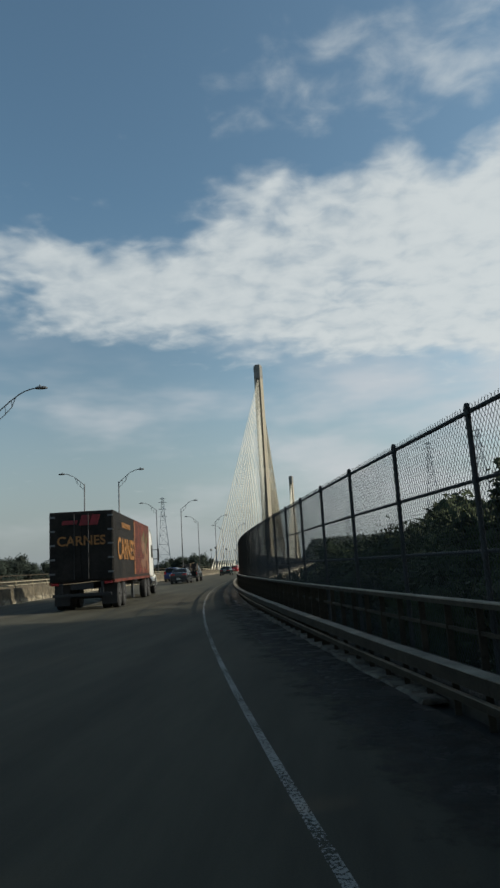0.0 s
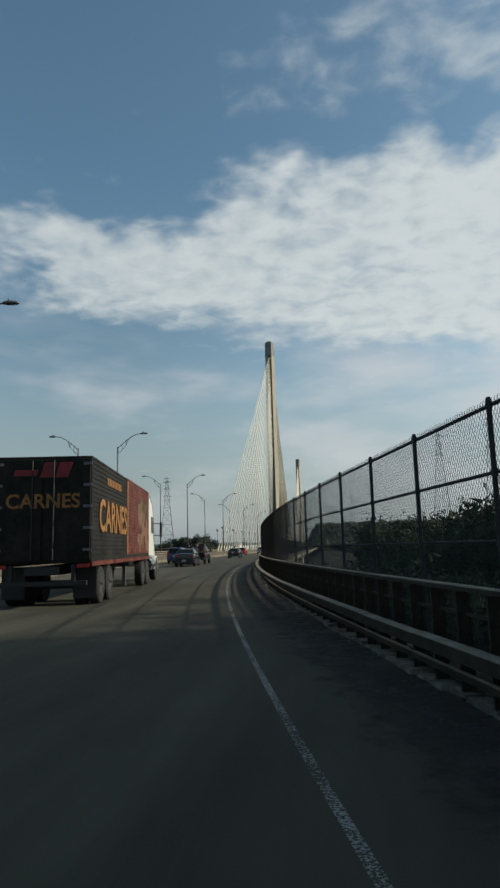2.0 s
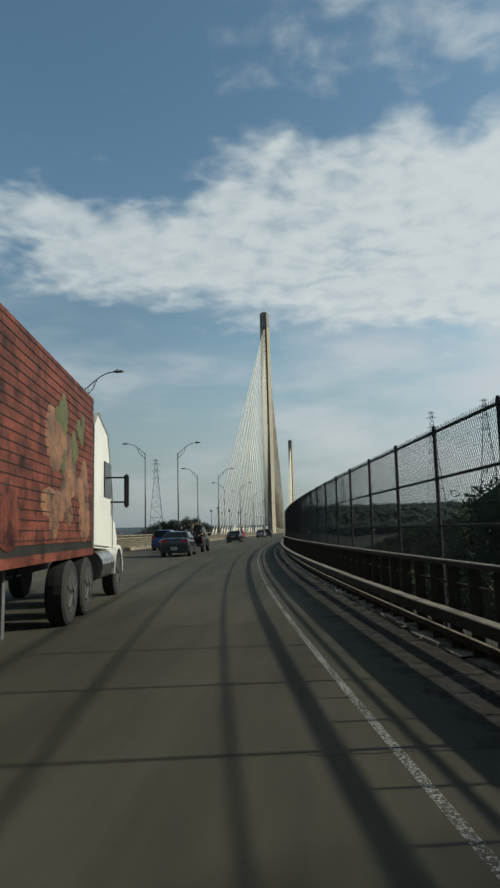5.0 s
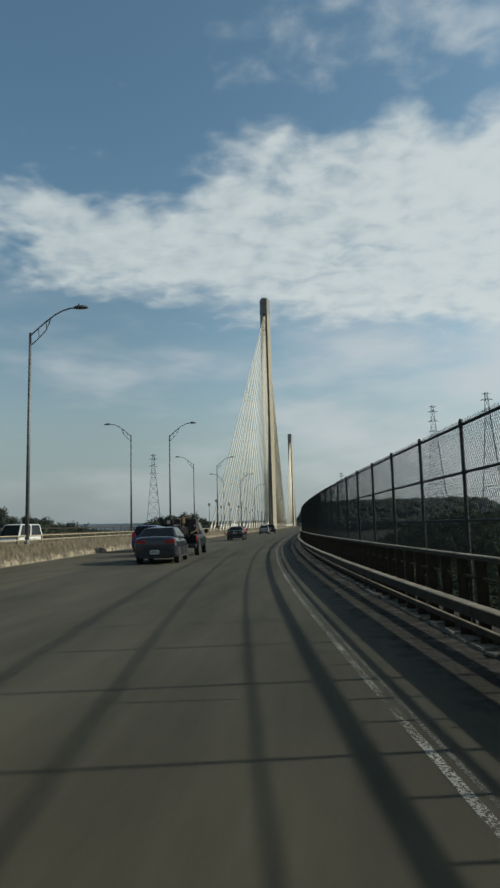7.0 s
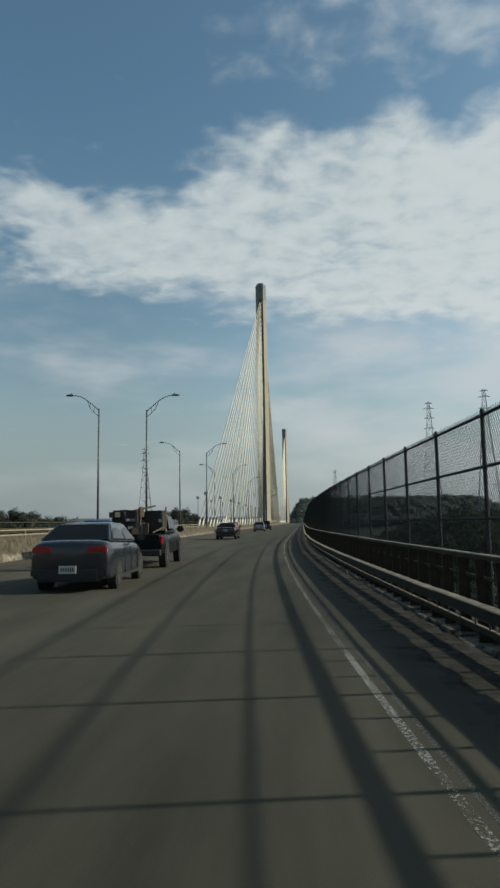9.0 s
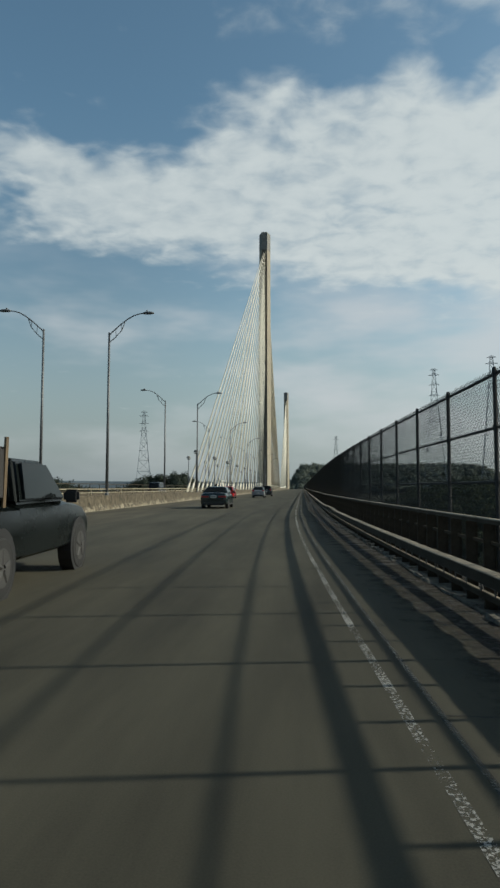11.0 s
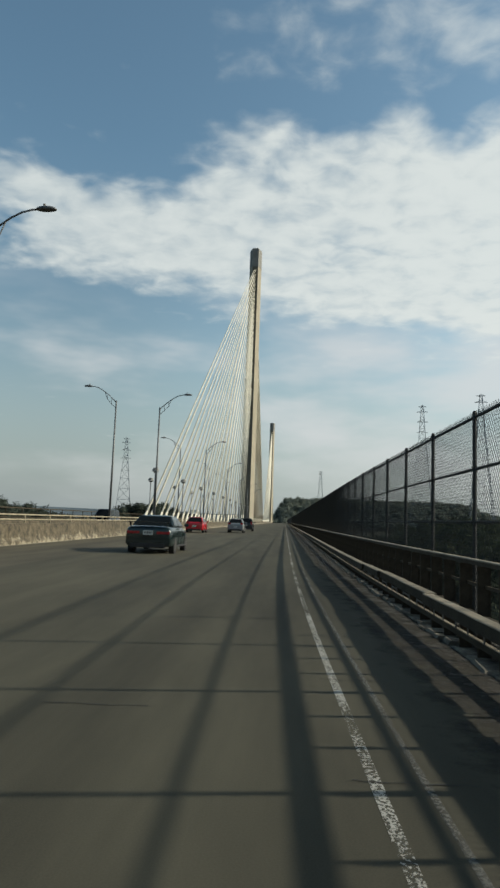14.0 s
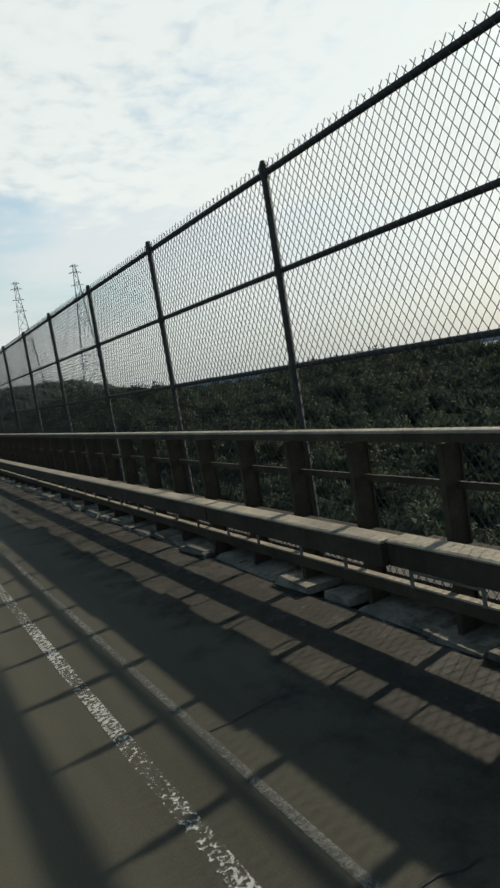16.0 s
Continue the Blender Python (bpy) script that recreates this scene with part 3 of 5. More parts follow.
def barrier(face, d, label, n):
    ob = tagged(new("median_barrier"), label, "barrier", kind="structure")
    s = S0
    for k in range(n):
        l = 4.0
        bm = bmesh.new()
        ss = [s + 0.012, s + l * 0.33, s + l * 0.66, s + l - 0.012]
        sweep(bm, barrier_profile(face, d), ss)
        part("barrier_block", bm, M_CONC, ob)
        s += l
    bm = bmesh.new()
    sweep(bm, barrier_profile(face, d), stations(s, S1, 16))
    part("barrier_run", bm, M_CONC, ob)
    return ob


bm = bmesh.new()
sweep(bm, [(BF, 0.004), (BF + 0.22, 0.004)], stations(S0, 115, 1.0) + stations(118, S1, 20), closed=False, wob=0.03, rnd=None)
part("gutter_dust", bm, M_DUST, road, "pale dust along the foot of the barrier")
barrier(BF, 1, "stained sloped concrete median barrier beside the fast lane", 60)
barrier(-15.26, -1, "stained concrete barrier of the opposite carriageway", 8)

median_rail = thing("median_rail", "pale double pipe rail on the median barrier", "railing")
for z in (1.02, 1.22):
    bm = bmesh.new()
    sweep(bm, [(BF - 0.30 + 0.035 * math.cos(a), z + 0.035 * math.sin(a)) for a in [i * math.pi / 3 for i in range(6)]], stations(S0, 115, 2.5) + stations(118, S1, 20))
    part("pipe", bm, M_PIPE, median_rail, smooth=True)
bm = bmesh.new()
box(bm, (0, 0, 1.04), (0.06, 0.06, 0.44))
MP = mesh_of(bm, "rail_post", M_PIPE)
for k in range(70):
    ob = part("rail_post", MP, None, median_rail)
    s = S0 + 1 + k * 3.0
    ob.matrix_world = Matrix.Translation(at(s, BF - 0.30, 0)) @ Matrix.Rotation(radians(turn(s)), 4, "Z")

# median slab, opposite carriageway and its outer railing
bm = bmesh.new()
sweep(bm, [(-15.4, -0.03), (-11.35, -0.03), (-11.35, -0.5), (-15.4, -0.5)], NEAR)
tagged(part("median_slab", bm, M_CURB, None), "dirty concrete strip between the two barriers", "median", kind="structure")
bm = bmesh.new()
sweep(bm, [(-27.0, 0.0), (-15.4, 0.0), (-15.4, -0.5), (-27.0, -0.5)], NEAR)
tagged(part("opposite_road", bm, M_ROAD, None), "opposite concrete carriageway beyond the median", "road", kind="structure")
far_rail = thing("outer_railing", "sunlit steel railing of the opposite carriageway", "railing")
for z in (0.45, 0.80, 1.15, 1.75):
    bm = bmesh.new()
    sweep(bm, [(-27.0 + o, z + q) for o, q in ((-.05, -.05), (.05, -.05), (.05, .05), (-.05, .05))], stations(S0, 115, 2.5) + stations(118, S1, 20))
    part("rail", bm, M_RAIL, far_rail)
bm = bmesh.new()
box(bm, (0, 0, 0.9), (0.08, 0.08, 1.8))
FP = mesh_of(bm, "rail_post", M_RAIL)
for k in range(90):
    ob = part("rail_post", FP, None, far_rail)
    ob.matrix_world = Matrix.Translation(at(S0 + k * 4.0, -27.0, 0))
# deck body
bm = bmesh.new()
sweep(bm, [(-27.4, -0.5), (2.1, -0.5), (2.1, -1.0), (-3, -4.0), (-22, -4.0), (-27.4, -1.0)], NEAR)
tagged(part("bridge_deck", bm, M_PYLON, None), "concrete box girder of the bridge deck", "bridge deck", kind="structure")


# ---- terrain ----
def bell(v, c, w):
    return math.exp(-((v - c) / w) ** 2)


def ramp(v, a, b):
    t = min(1, max(0, (v - a) / (b - a)))
    return t * t * (3 - 2 * t)


def height(x, y):
    h = -30.0
    h += 28.0 * ramp(x - at(max(y, -60), 1.77).x, 1.0, 7.0) * (1 - ramp(y, 55, 105)) if x > 12 else 0.0     # bank beside the near road
    side = math.degrees(math.atan2(x - 12, max(y - 95, 1)))
    right = -26.0 + 20.5 * ramp(y, 210, 360) * (1 - 0.44 * ramp(side, 12, 30) + 0.24 * ramp(side, 25, 40)) - 26 * ramp(y, 560, 700)
    h = max(h, -30 + (right + 30) * ramp(x, 40, 95 + 0.05 * y) * ramp(y, 70, 130))
    h += 56.0 * ramp(x, -30, 20) * (1 - ramp(x, 250, 420)) * bell(y, 1080, 190)                   # wooded hill at the bridge's far end
    h += 35.0 * bell(x, -240, 95) * bell(y, 540, 130)
    h += 33.0 * bell(x, -125, 48) * bell(y, 760, 90)
    h += 3.0 * noise.noise(Vector((x / 50, y / 50, 0)))
    return h


bm = bmesh.new()
xs = sorted({0, 20, 22, 26, 28, 30, 35} | {s * v for v in (18, 24, 40, 50, 60, 70, 80, 95, 110, 140, 180, 230, 300, 400, 550, 800, 1200, 2000, 4500) for s in (1, -1)})
ys = [-4500, -2000, -800, -300, -150] + list(range(-80, 120, 10)) + list(range(120, 520, 20)) + list(range(540, 1400, 50)) + [1500, 2000, 3000, 4800]
vs = [[bm.verts.new((x, y, height(x, y))) for x in xs] for y in ys]
for a, b in zip(vs, vs[1:]):
    for i in range(len(xs) - 1):
        bm.faces.new((a[i], a[i + 1], b[i + 1], b[i]))
tagged(part("ground", bm, M_GROUND, None, smooth=True), "green wooded valley floor and hillsides", "ground", kind="structure")

# low hills round the horizon, the haze over them put into their blue colour
bm = bmesh.new()
prev = None
for i in range(0, 181):
    a = radians(i * 2)
    h = (34 if math.sin(a) < 0.02 else 8) + 22 * abs(noise.noise(Vector((math.cos(a) * 4, math.sin(a) * 4, 5)))) + 12 * abs(noise.noise(Vector((math.cos(a) * 17, math.sin(a) * 17, 2))))
    q = [bm.verts.new((4300 * math.sin(a), 4300 * math.cos(a), z)) for z in (-80, h)]
    if prev:
        bm.faces.new((prev[0], q[0], q[1], prev[1]))
    prev = q
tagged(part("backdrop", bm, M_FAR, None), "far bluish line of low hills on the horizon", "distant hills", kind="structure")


CLUMPS = []
rc = random.Random(3)
for i in range(12):
    leafy = i >= 8                      # the last four are fine leaved, for shrubs close by
    # an uneven crown of leaf sprays round a smaller solid core
    V, F = [], []
    o = Vector((rc.uniform(-9, 9), rc.uniform(-9, 9), rc.uniform(-9, 9)))
    bm = bmesh.new()
    bmesh.ops.create_icosphere(bm, subdivisions=1, radius=0.6)
    for v in bm.verts:
        v.co *= 1 + 0.35 * noise.noise(v.co * 2.3 + o)
        V.append(tuple(v.co))
    bm.verts.index_update()
    F = [tuple(v.index for v in f.verts) for f in bm.faces]
    bm.free()
    for k in range(650 if leafy else 220):
        d = Vector((rc.gauss(0, 1), rc.gauss(0, 1), rc.gauss(0.15, 0.9))).normalized()
        p = d * (0.80 + 0.38 * noise.noise(d * 2.3 + o) + 0.22 * noise.noise(d * 6.1 + o)) * rc.uniform(0.8, 1.08)
        u = Vector((rc.gauss(0, 1), rc.gauss(0, 1), rc.gauss(0, 0.7))).normalized()
        w = u.cross(d)
        w = w.normalized() if w.length > 0.05 else u.orthogonal().normalized()
        l, q, n0 = rc.uniform(0.12, 0.27) * (0.45 if leafy else 1), rc.uniform(0.07, 0.15) * (0.5 if leafy else 1), len(V)
        V += [tuple(p - u * l), tuple(p + w * q), tuple(p + u * l)]
        F.append((n0, n0 + 1, n0 + 2))
    CLUMPS.append((np.array(V), np.array(F)))


def woodland(name, label, spots, foliage=None):
    """Canopy of many uneven crowns as one mesh; spots: x, y, z, radius."""
    V, F, n = [], [], 0
    for x, y, z, r in spots:
        cv, cf = CLUMPS[rc.randrange(8) if name != "shrubs" else 8 + rc.randrange(4)]
        a = rc.uniform(0, 6.28)
        ca, sa = math.cos(a), math.sin(a)
        w = cv * (r, r, r * rc.uniform(0.8, 1.25))
        w = np.stack([w[:, 0] * ca - w[:, 1] * sa + x, w[:, 0] * sa + w[:, 1] * ca + y, w[:, 2] + z], 1)
        V.append(w)
        F.append(cf + n)
        n += len(cv)
    me = bpy.data.meshes.new(name)
    me.from_pydata(np.concatenate(V).tolist(), [], np.concatenate(F).tolist())
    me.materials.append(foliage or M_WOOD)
    return tagged(new(name, me), label, "shrubs" if name == "shrubs" else "woodland", kind="stuff")


def scatter(n, x0, x1, y0, y1, r0, r1, keep):
    out = []
    while len(out) < n:
        x, y = rc.uniform(x0, x1), rc.uniform(y0, y1)
        h = height(x, y)
        if not keep(x, y, h):
            n -= 0.2
            continue
        r = rc.uniform(r0, r1)
        out.append((x, y, h + r * rc.uniform(0.9, 1.7), r))
    return out


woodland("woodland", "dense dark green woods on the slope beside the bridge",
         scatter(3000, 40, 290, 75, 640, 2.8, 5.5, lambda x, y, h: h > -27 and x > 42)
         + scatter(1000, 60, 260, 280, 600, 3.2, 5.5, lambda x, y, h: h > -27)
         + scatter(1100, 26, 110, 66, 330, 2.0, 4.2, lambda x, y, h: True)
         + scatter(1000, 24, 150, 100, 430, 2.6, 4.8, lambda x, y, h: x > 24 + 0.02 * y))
shrubs = []
for i in range(420):
    s, o = rc.uniform(2, 84), 3.2 + 9 * rc.random() ** 1.4
    p = at(s, o)
    r = rc.uniform(0.9, 1.7)
    shrubs.append((p.x, p.y, max(height(p.x, p.y), -3.0) + r * rc.uniform(0.7, 1.5) - (1.2 if s > 62 else 0.0), r))
for i in range(150):
    s, o = rc.uniform(0, 46), rc.uniform(2.9, 4.4)
    p, r = at(s, o), rc.uniform(0.6, 0.95)
    shrubs.append((p.x, p.y, rc.uniform(-0.1, 0.75) - max(0, min(1, (s - 22) / 10)) * 0.75, r))
woodland("shrubs", "dense dark green shrubs behind the chain link fence", shrubs, M_LEAF)
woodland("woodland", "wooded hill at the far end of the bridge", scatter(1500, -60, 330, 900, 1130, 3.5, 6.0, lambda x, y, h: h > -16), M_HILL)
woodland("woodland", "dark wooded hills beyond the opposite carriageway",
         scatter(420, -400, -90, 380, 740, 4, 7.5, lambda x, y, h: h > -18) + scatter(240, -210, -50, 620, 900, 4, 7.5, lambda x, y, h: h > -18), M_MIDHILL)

crowns = []
for x, y, z, r in scatter(120, 60, 270, 100, 480, 2.2, 4.0, lambda x, y, h: h > -27):
    for k in range(3):
        crowns.append((x + rc.uniform(-2, 2), y + rc.uniform(-2, 2), z + 2.6 + rc.uniform(0, 2.4), r * rc.uniform(.6, 1.0)))
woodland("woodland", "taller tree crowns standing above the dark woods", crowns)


# ---- trees on the bank beside the road ----
def tree(x, y, top, spread, seed):
    rt = random.Random(seed)
    z0 = height(x, y) - 0.3
    ob = thing("tree", "dark leafy tree on the bank behind the fence", "tree", "trees on the bank", m=Matrix.Translation((x, y, z0)))
    hgt = top - z0
    bm = bmesh.new()
    trunk = [(0, 0, 0), (rt.uniform(-.2, .2), rt.uniform(-.2, .2), hgt * .3), (rt.uniform(-.4, .4), rt.uniform(-.4, .4), hgt * .62)]
    pipe(bm, trunk, [0.26, 0.2, 0.11], 8)
    tips = []
    for k in range(9):
        a = k * 2.4 + rt.uniform(-.4, .4)
        b = Vector(trunk[1]).lerp(Vector(trunk[2]), rt.uniform(0.0, 1.0))
        e = Vector((math.cos(a) * spread * rt.uniform(.45, .85), math.sin(a) * spread * rt.uniform(.45, .85), hgt * rt.uniform(.55, .93)))
        pipe(bm, [b, b.lerp(e, .5) + Vector((0, 0, -.3)), e], [0.09, 0.06, 0.025], 5)
        tips.append(e)
    part("trunk", bm, M_BARK, ob)
    V, F = [], []
    cl = [t + Vector((rt.gauss(0, .3), rt.gauss(0, .3), rt.gauss(0, .3))) for t in tips] + [Vector((rt.gauss(0, spread * .4), rt.gauss(0, spread * .4), hgt * rt.uniform(.5, .95))) for _ in range(20)]
    for c in cl:
        rad = rt.uniform(0.8, 1.5) * spread / 3.2
        for _ in range(230):
            d = Vector((rt.gauss(0, 1), rt.gauss(0, 1), rt.gauss(0, .8)))
            p = c + d.normalized() * rad * rt.uniform(0.3, 1.0) ** 0.6
            u = Vector((rt.gauss(0, 1), rt.gauss(0, 1), rt.gauss(0, .6))).normalized()
            w = u.orthogonal().normalized()
            l, q = rt.uniform(.22, .42), rt.uniform(.10, .18)
            b = len(V)
            V += [tuple(p - u * l), tuple(p + w * q), tuple(p + u * l), tuple(p - w * q)]
            F.append((b, b + 1, b + 2, b + 3))
    me = bpy.data.meshes.new("crown")
    me.from_pydata(V, [], F)
    me.materials.append(M_LEAF)
    part("crown", me, None, ob)
    return ob


for i, (x, y, top, sp) in enumerate(((33.0, 53, 4.4, 3.2), (36.0, 44, 6.4, 3.8), (38, 36, 9.0, 4.4), (40.5, 30, 13.5, 4.8), (44, 26, 17, 5.2), (42, 20, 16, 5.0), (47, 19, 20, 5.4), (45, 13, 18, 5.2), (50, 9, 21, 5.4),
                                    (43, 6, 16, 5.2), (46, -3, 17, 5.4), (47, -12, 17, 5.4), (50, -21, 17, 5.4))):
    tree(x, y, top, sp, 40 + i)
# unseen nearer trees, added to shut out sky light and deepen the road's shade
for i, (s, o, top, sp) in enumerate(((-20, 7.5, 10.5, 3.6), (-14, 8.5, 11, 3.8), (-8, 7.2, 10, 3.6), (-2, 8.6, 11, 3.8), (4, 7.4, 10.5, 3.6), (9, 9.4, 11, 3.4))):
    q = at(s, o)
    tree(q.x, q.y, top, sp, 70 + i)


# ---- bridge ----
def pylon(y, top):
    ob = thing("bridge_pylon", "slender pale concrete bridge pylon with a dark top", "bridge pylon", "pylons of the bridge", m=pose(0, y, 0))
    bm = bmesh.new()

    def ring(z, hw, hd, f):
        return [bm.verts.new((sx, sy, z)) for sx, sy in ((-f, -hd), (f, -hd), (hw, -hd + 2.4), (hw, hd - 2.4), (f, hd), (-f, hd), (-hw, hd - 2.4), (-hw, -hd + 2.4))]
    rings = [ring(-60, 2.6, 4.6, 1.4), ring(0, 2.2, 4.0, 1.15), ring(top * .5, 2.05, 3.6, 1.05), ring(top - 6.5, 1.95, 3.2, 1.0)]
    for a, b in zip(rings, rings[1:]):
        for i in range(8):
            j = (i + 1) % 8
            bm.faces.new((a[i], a[j], b[j], b[i]))
    bm.faces.new(rings[0][::-1])
    bm.faces.new(rings[-1])
    part("shaft", bm, M_PYLON, ob)
    # anchor slots; the shade on the pylon's front is put into their dark colour
    for sy in (-1, 1):
        bm = bmesh.new()
        q = []
        for z, hd, f in ((0.0, 4.0, 1.15), (top * .5, 3.6, 1.05), (top - 6.5, 3.2, 1.0)):
            q.append([bm.verts.new((x, sy * (hd + d), z)) for x, d in ((-f * .8, -.05), (-f * .8, .006), (f * .95, .006), (f * .95, -.05))])
        for a, b in zip(q, q[1:]):
            for i in range(3):
                bm.faces.new((a[i], a[i + 1], b[i + 1], b[i]))
        part("anchor_slot", bm, M_SLOT, ob, "strip where the stays enter, darkened like the shaded pylon front")
    bm = bmesh.new()
    rings = [ring(top - 6.5, 1.98, 3.25, 1.02), ring(top - 0.4, 1.98, 3.2, 1.02), ring(top, 1.8, 3.0, 0.9)]
    for a, b in zip(rings, rings[1:]):
        for i in range(8):
            j = (i + 1) % 8
            bm.faces.new((a[i], a[j], b[j], b[i]))
    bm.faces.new(rings[0][::-1])
    bm.faces.new(rings[-1])
    part("cap", bm, M_CAP, ob, "dark grey pylon head")
    return ob


P1Y, P2Y, P1Z, P2Z = 303.6, 624.2, 93.0, 81.8
pylon(P1Y, P1Z)
pylon(P2Y, P2Z)


def stay(py, foot, zt, side):
    ob = thing("stay_cable", "cream sheathed stay cable anchored in the median", "stay cable", "stay cables", m=pose(0, foot, 0))
    a, b = Vector((side * 0.22, py - foot, zt)), Vector((side * 0.26, 0, 0.6))
    d = (a - b).normalized()
    bm = bmesh.new()
    tube(bm, a, b + d * 2.2, 0.10, n=8)
    part("sheath", bm, M_STAY, ob, smooth=True)
    bm = bmesh.new()
    tube(bm, b, b + d * 2.4, 0.15, 0.13, 8)
    part("anchor_tube", bm, M_STAY, ob, smooth=True)
    return ob


N_STAY = 19
for py, top in ((P1Y, P1Z), (P2Y, P2Z)):
    for k in range(N_STAY):
        for sgn in (-1, 1):
            foot = py + sgn * (22 + 134 * k / (N_STAY - 1))
            zt = top - 40 + 34.0 * (k / (N_STAY - 1)) ** 0.8
            for side in (-1, 1):
                stay(py, foot, zt, side)


# ---- lamps ----
def street_lamp_master():
    ob = thing("street_lamp", "tall grey metal street lamp on the median", "street lamp", "street lamps along the median")
    bm = bmesh.new()
    tube(bm, (0, 0, 0.86), (0, 0, 10.75), 0.095, 0.062, 12)
    part("pole", bm, M_STEEL, ob, smooth=True)
    bm = bmesh.new()
    box(bm, (0, 0, 0.875), (0.18, 0.30, 0.035))
    tube(bm, (0, 0, 0.88), (0, 0, 1.05), 0.125, 0.10, 10)
    part("base_plate", bm, M_STEEL, ob)
    bm = bmesh.new()
    pipe(bm, [(0, 0, 10.6), (.19, 0, 10.79), (.69, 0, 11.23), (1.15, 0, 11.58), (1.54, 0, 11.79), (1.92, 0, 11.89), (2.12, 0, 11.90)], 0.036, 8)
    part("arm", bm, M_STEEL, ob, smooth=True)
    bm = bmesh.new()
    pipe(bm, [(0, 0, 10.12), (.38, 0, 10.45), (.77, 0, 10.88), (.98, 0, 11.44)], 0.026, 6)
    tube(bm, (0.42, 0, 10.49), (0.39, 0, 10.98), 0.018, n=5)
    tube(bm, (0.77, 0, 10.88), (0.75, 0, 11.28), 0.018, n=5)
    part("brace", bm, M_STEEL, ob)
    bm = bmesh.new()
    g = bmesh.ops.create_icosphere(bm, subdivisions=3, radius=1)
    for v in bm.verts:
        v.co = Vector((v.co.x * 0.38 + 2.40, v.co.y * 0.17, (v.co.z * 0.12 if v.co.z > 0 else v.co.z * 0.06) + 11.90))
    head = part("lamp_head", bm, M_STEEL, ob, smooth=True)
    bm = bmesh.new()
    bmesh.ops.create_cone(bm, cap_ends=True, segments=12, radius1=0.04, radius2=0.05, depth=0.09, matrix=Matrix.Translation((2.32, 0, 12.05)))
    part("photocell", bm, M_CAP, head)
    return ob


master = street_lamp_master()
sp = [(44.7, 1), (76.0, 1), (110.8, 1), (144.6, 1)] + [(144.6 + 33.6 * k, 1) for k in range(1, 6)]
sp += [(42.3, -1), (76.1, -1), (109.7, -1), (141.8, -1)] + [(141.8 + 33.6 * k, -1) for k in range(1, 6)]
for s, d in sp:
    p = at(s, -11.31 if d > 0 else (-14.4 if s > 120 else -14.98), 0)
    copy_thing(master, Matrix.Translation(p) @ Matrix.Rotation(radians(turn(s) + (0 if d > 0 else 180)), 4, "Z"))
for o in (*master.children_recursive, master):
    bpy.data.objects.remove(o)


def deck_lamp_master():
    ob = thing("deck_lamp", "short median lamp post with a dark round head", "lamp post", "short lamp posts among the stays")
    bm = bmesh.new()
    tube(bm, (0, 0, 0), (0, 0, 5.2), 0.07, 0.05, 8)
    part("pole", bm, M_STEEL, ob, smooth=True)
    bm = bmesh.new()
    for z, r in ((5.15, .0),):
        bmesh.ops.create_cone(bm, cap_ends=True, segments=14, radius1=0.31, radius2=0.20, depth=0.26, matrix=Matrix.Translation((0, 0, 5.42)))
        bmesh.ops.create_cone(bm, cap_ends=True, segments=14, radius1=0.09, radius2=0.28, depth=0.14, matrix=Matrix.Translation((0, 0, 5.17)))
    part("lamp_head", bm, M_CAP, ob)
    return ob


master = deck_lamp_master()
for k in range(11):
    copy_thing(master, pose(1.25, 145.2 + 15.6 * k, 0))
    copy_thing(master, pose(-2.2, 160.0 + 15.6 * k, 0))
for o in (*master.children_recursive, master):
    bpy.data.objects.remove(o)


# ---- lattice power pylons ----
def power_tower(x, y, top, base_w, turn_deg):
    z0 = height(x, y)
    H = top - z0
    ob = thing("transmission_tower", "tall grey lattice steel power transmission tower", "power pylon", "power transmission towers", m=pose(x, y, z0, 0, 0, turn_deg))
    bm = bmesh.new()
    half = lambda f: (base_w / 2) * (1 - f) ** 1.15 + 1.3 if f < .72 else 1.3 + (base_w / 2) * .28 ** 1.15 * (1 - (f - .72) / .28) * .9
    lv = [0, .14, .27, .39, .50, .60, .68, .76, .83, .90, .96, 1.0]
    cs = [[Vector((sx * half(f), sy * half(f), H * f)) for sx, sy in ((-1, -1), (1, -1), (1, 1), (-1, 1))] for f in lv]
    for a, b in zip(cs, cs[1:]):
        for i in range(4):
            j = (i + 1) % 4
            tube(bm, a[i], b[i], 0.30, n=4, caps=False)
            tube(bm, a[i], b[j], 0.15, n=3, caps=False)
            tube(bm, a[j], b[i], 0.15, n=3, caps=False)
            tube(bm, b[i], b[j], 0.17, n=3, caps=False)
    part("lattice", bm, M_TOWER, ob)
    for f in (.80, .88, .955, .995):
        bm = bmesh.new()
        w = 6.4 if f < .99 else 4.5
        for sy in (-1, 1):
            tube(bm, (-w, 0, H * f), (w, 0, H * f), 0.28, n=4)
            tube(bm, (-w, 0, H * f), (0, sy * 1.4, H * f + 2.0), 0.14, n=3)
            tube(bm, (w, 0, H * f), (0, sy * 1.4, H * f + 2.0), 0.14, n=3)
        part("cross_arm", bm, M_TOWER, ob)
    return ob


power_tower(-205, 958, 106, 25, 15)
power_tower(171, 860, 143, 28, -10)
power_tower(209, 757, 137, 28, -12)
power_tower(95, 1650, 124, 26, 0)


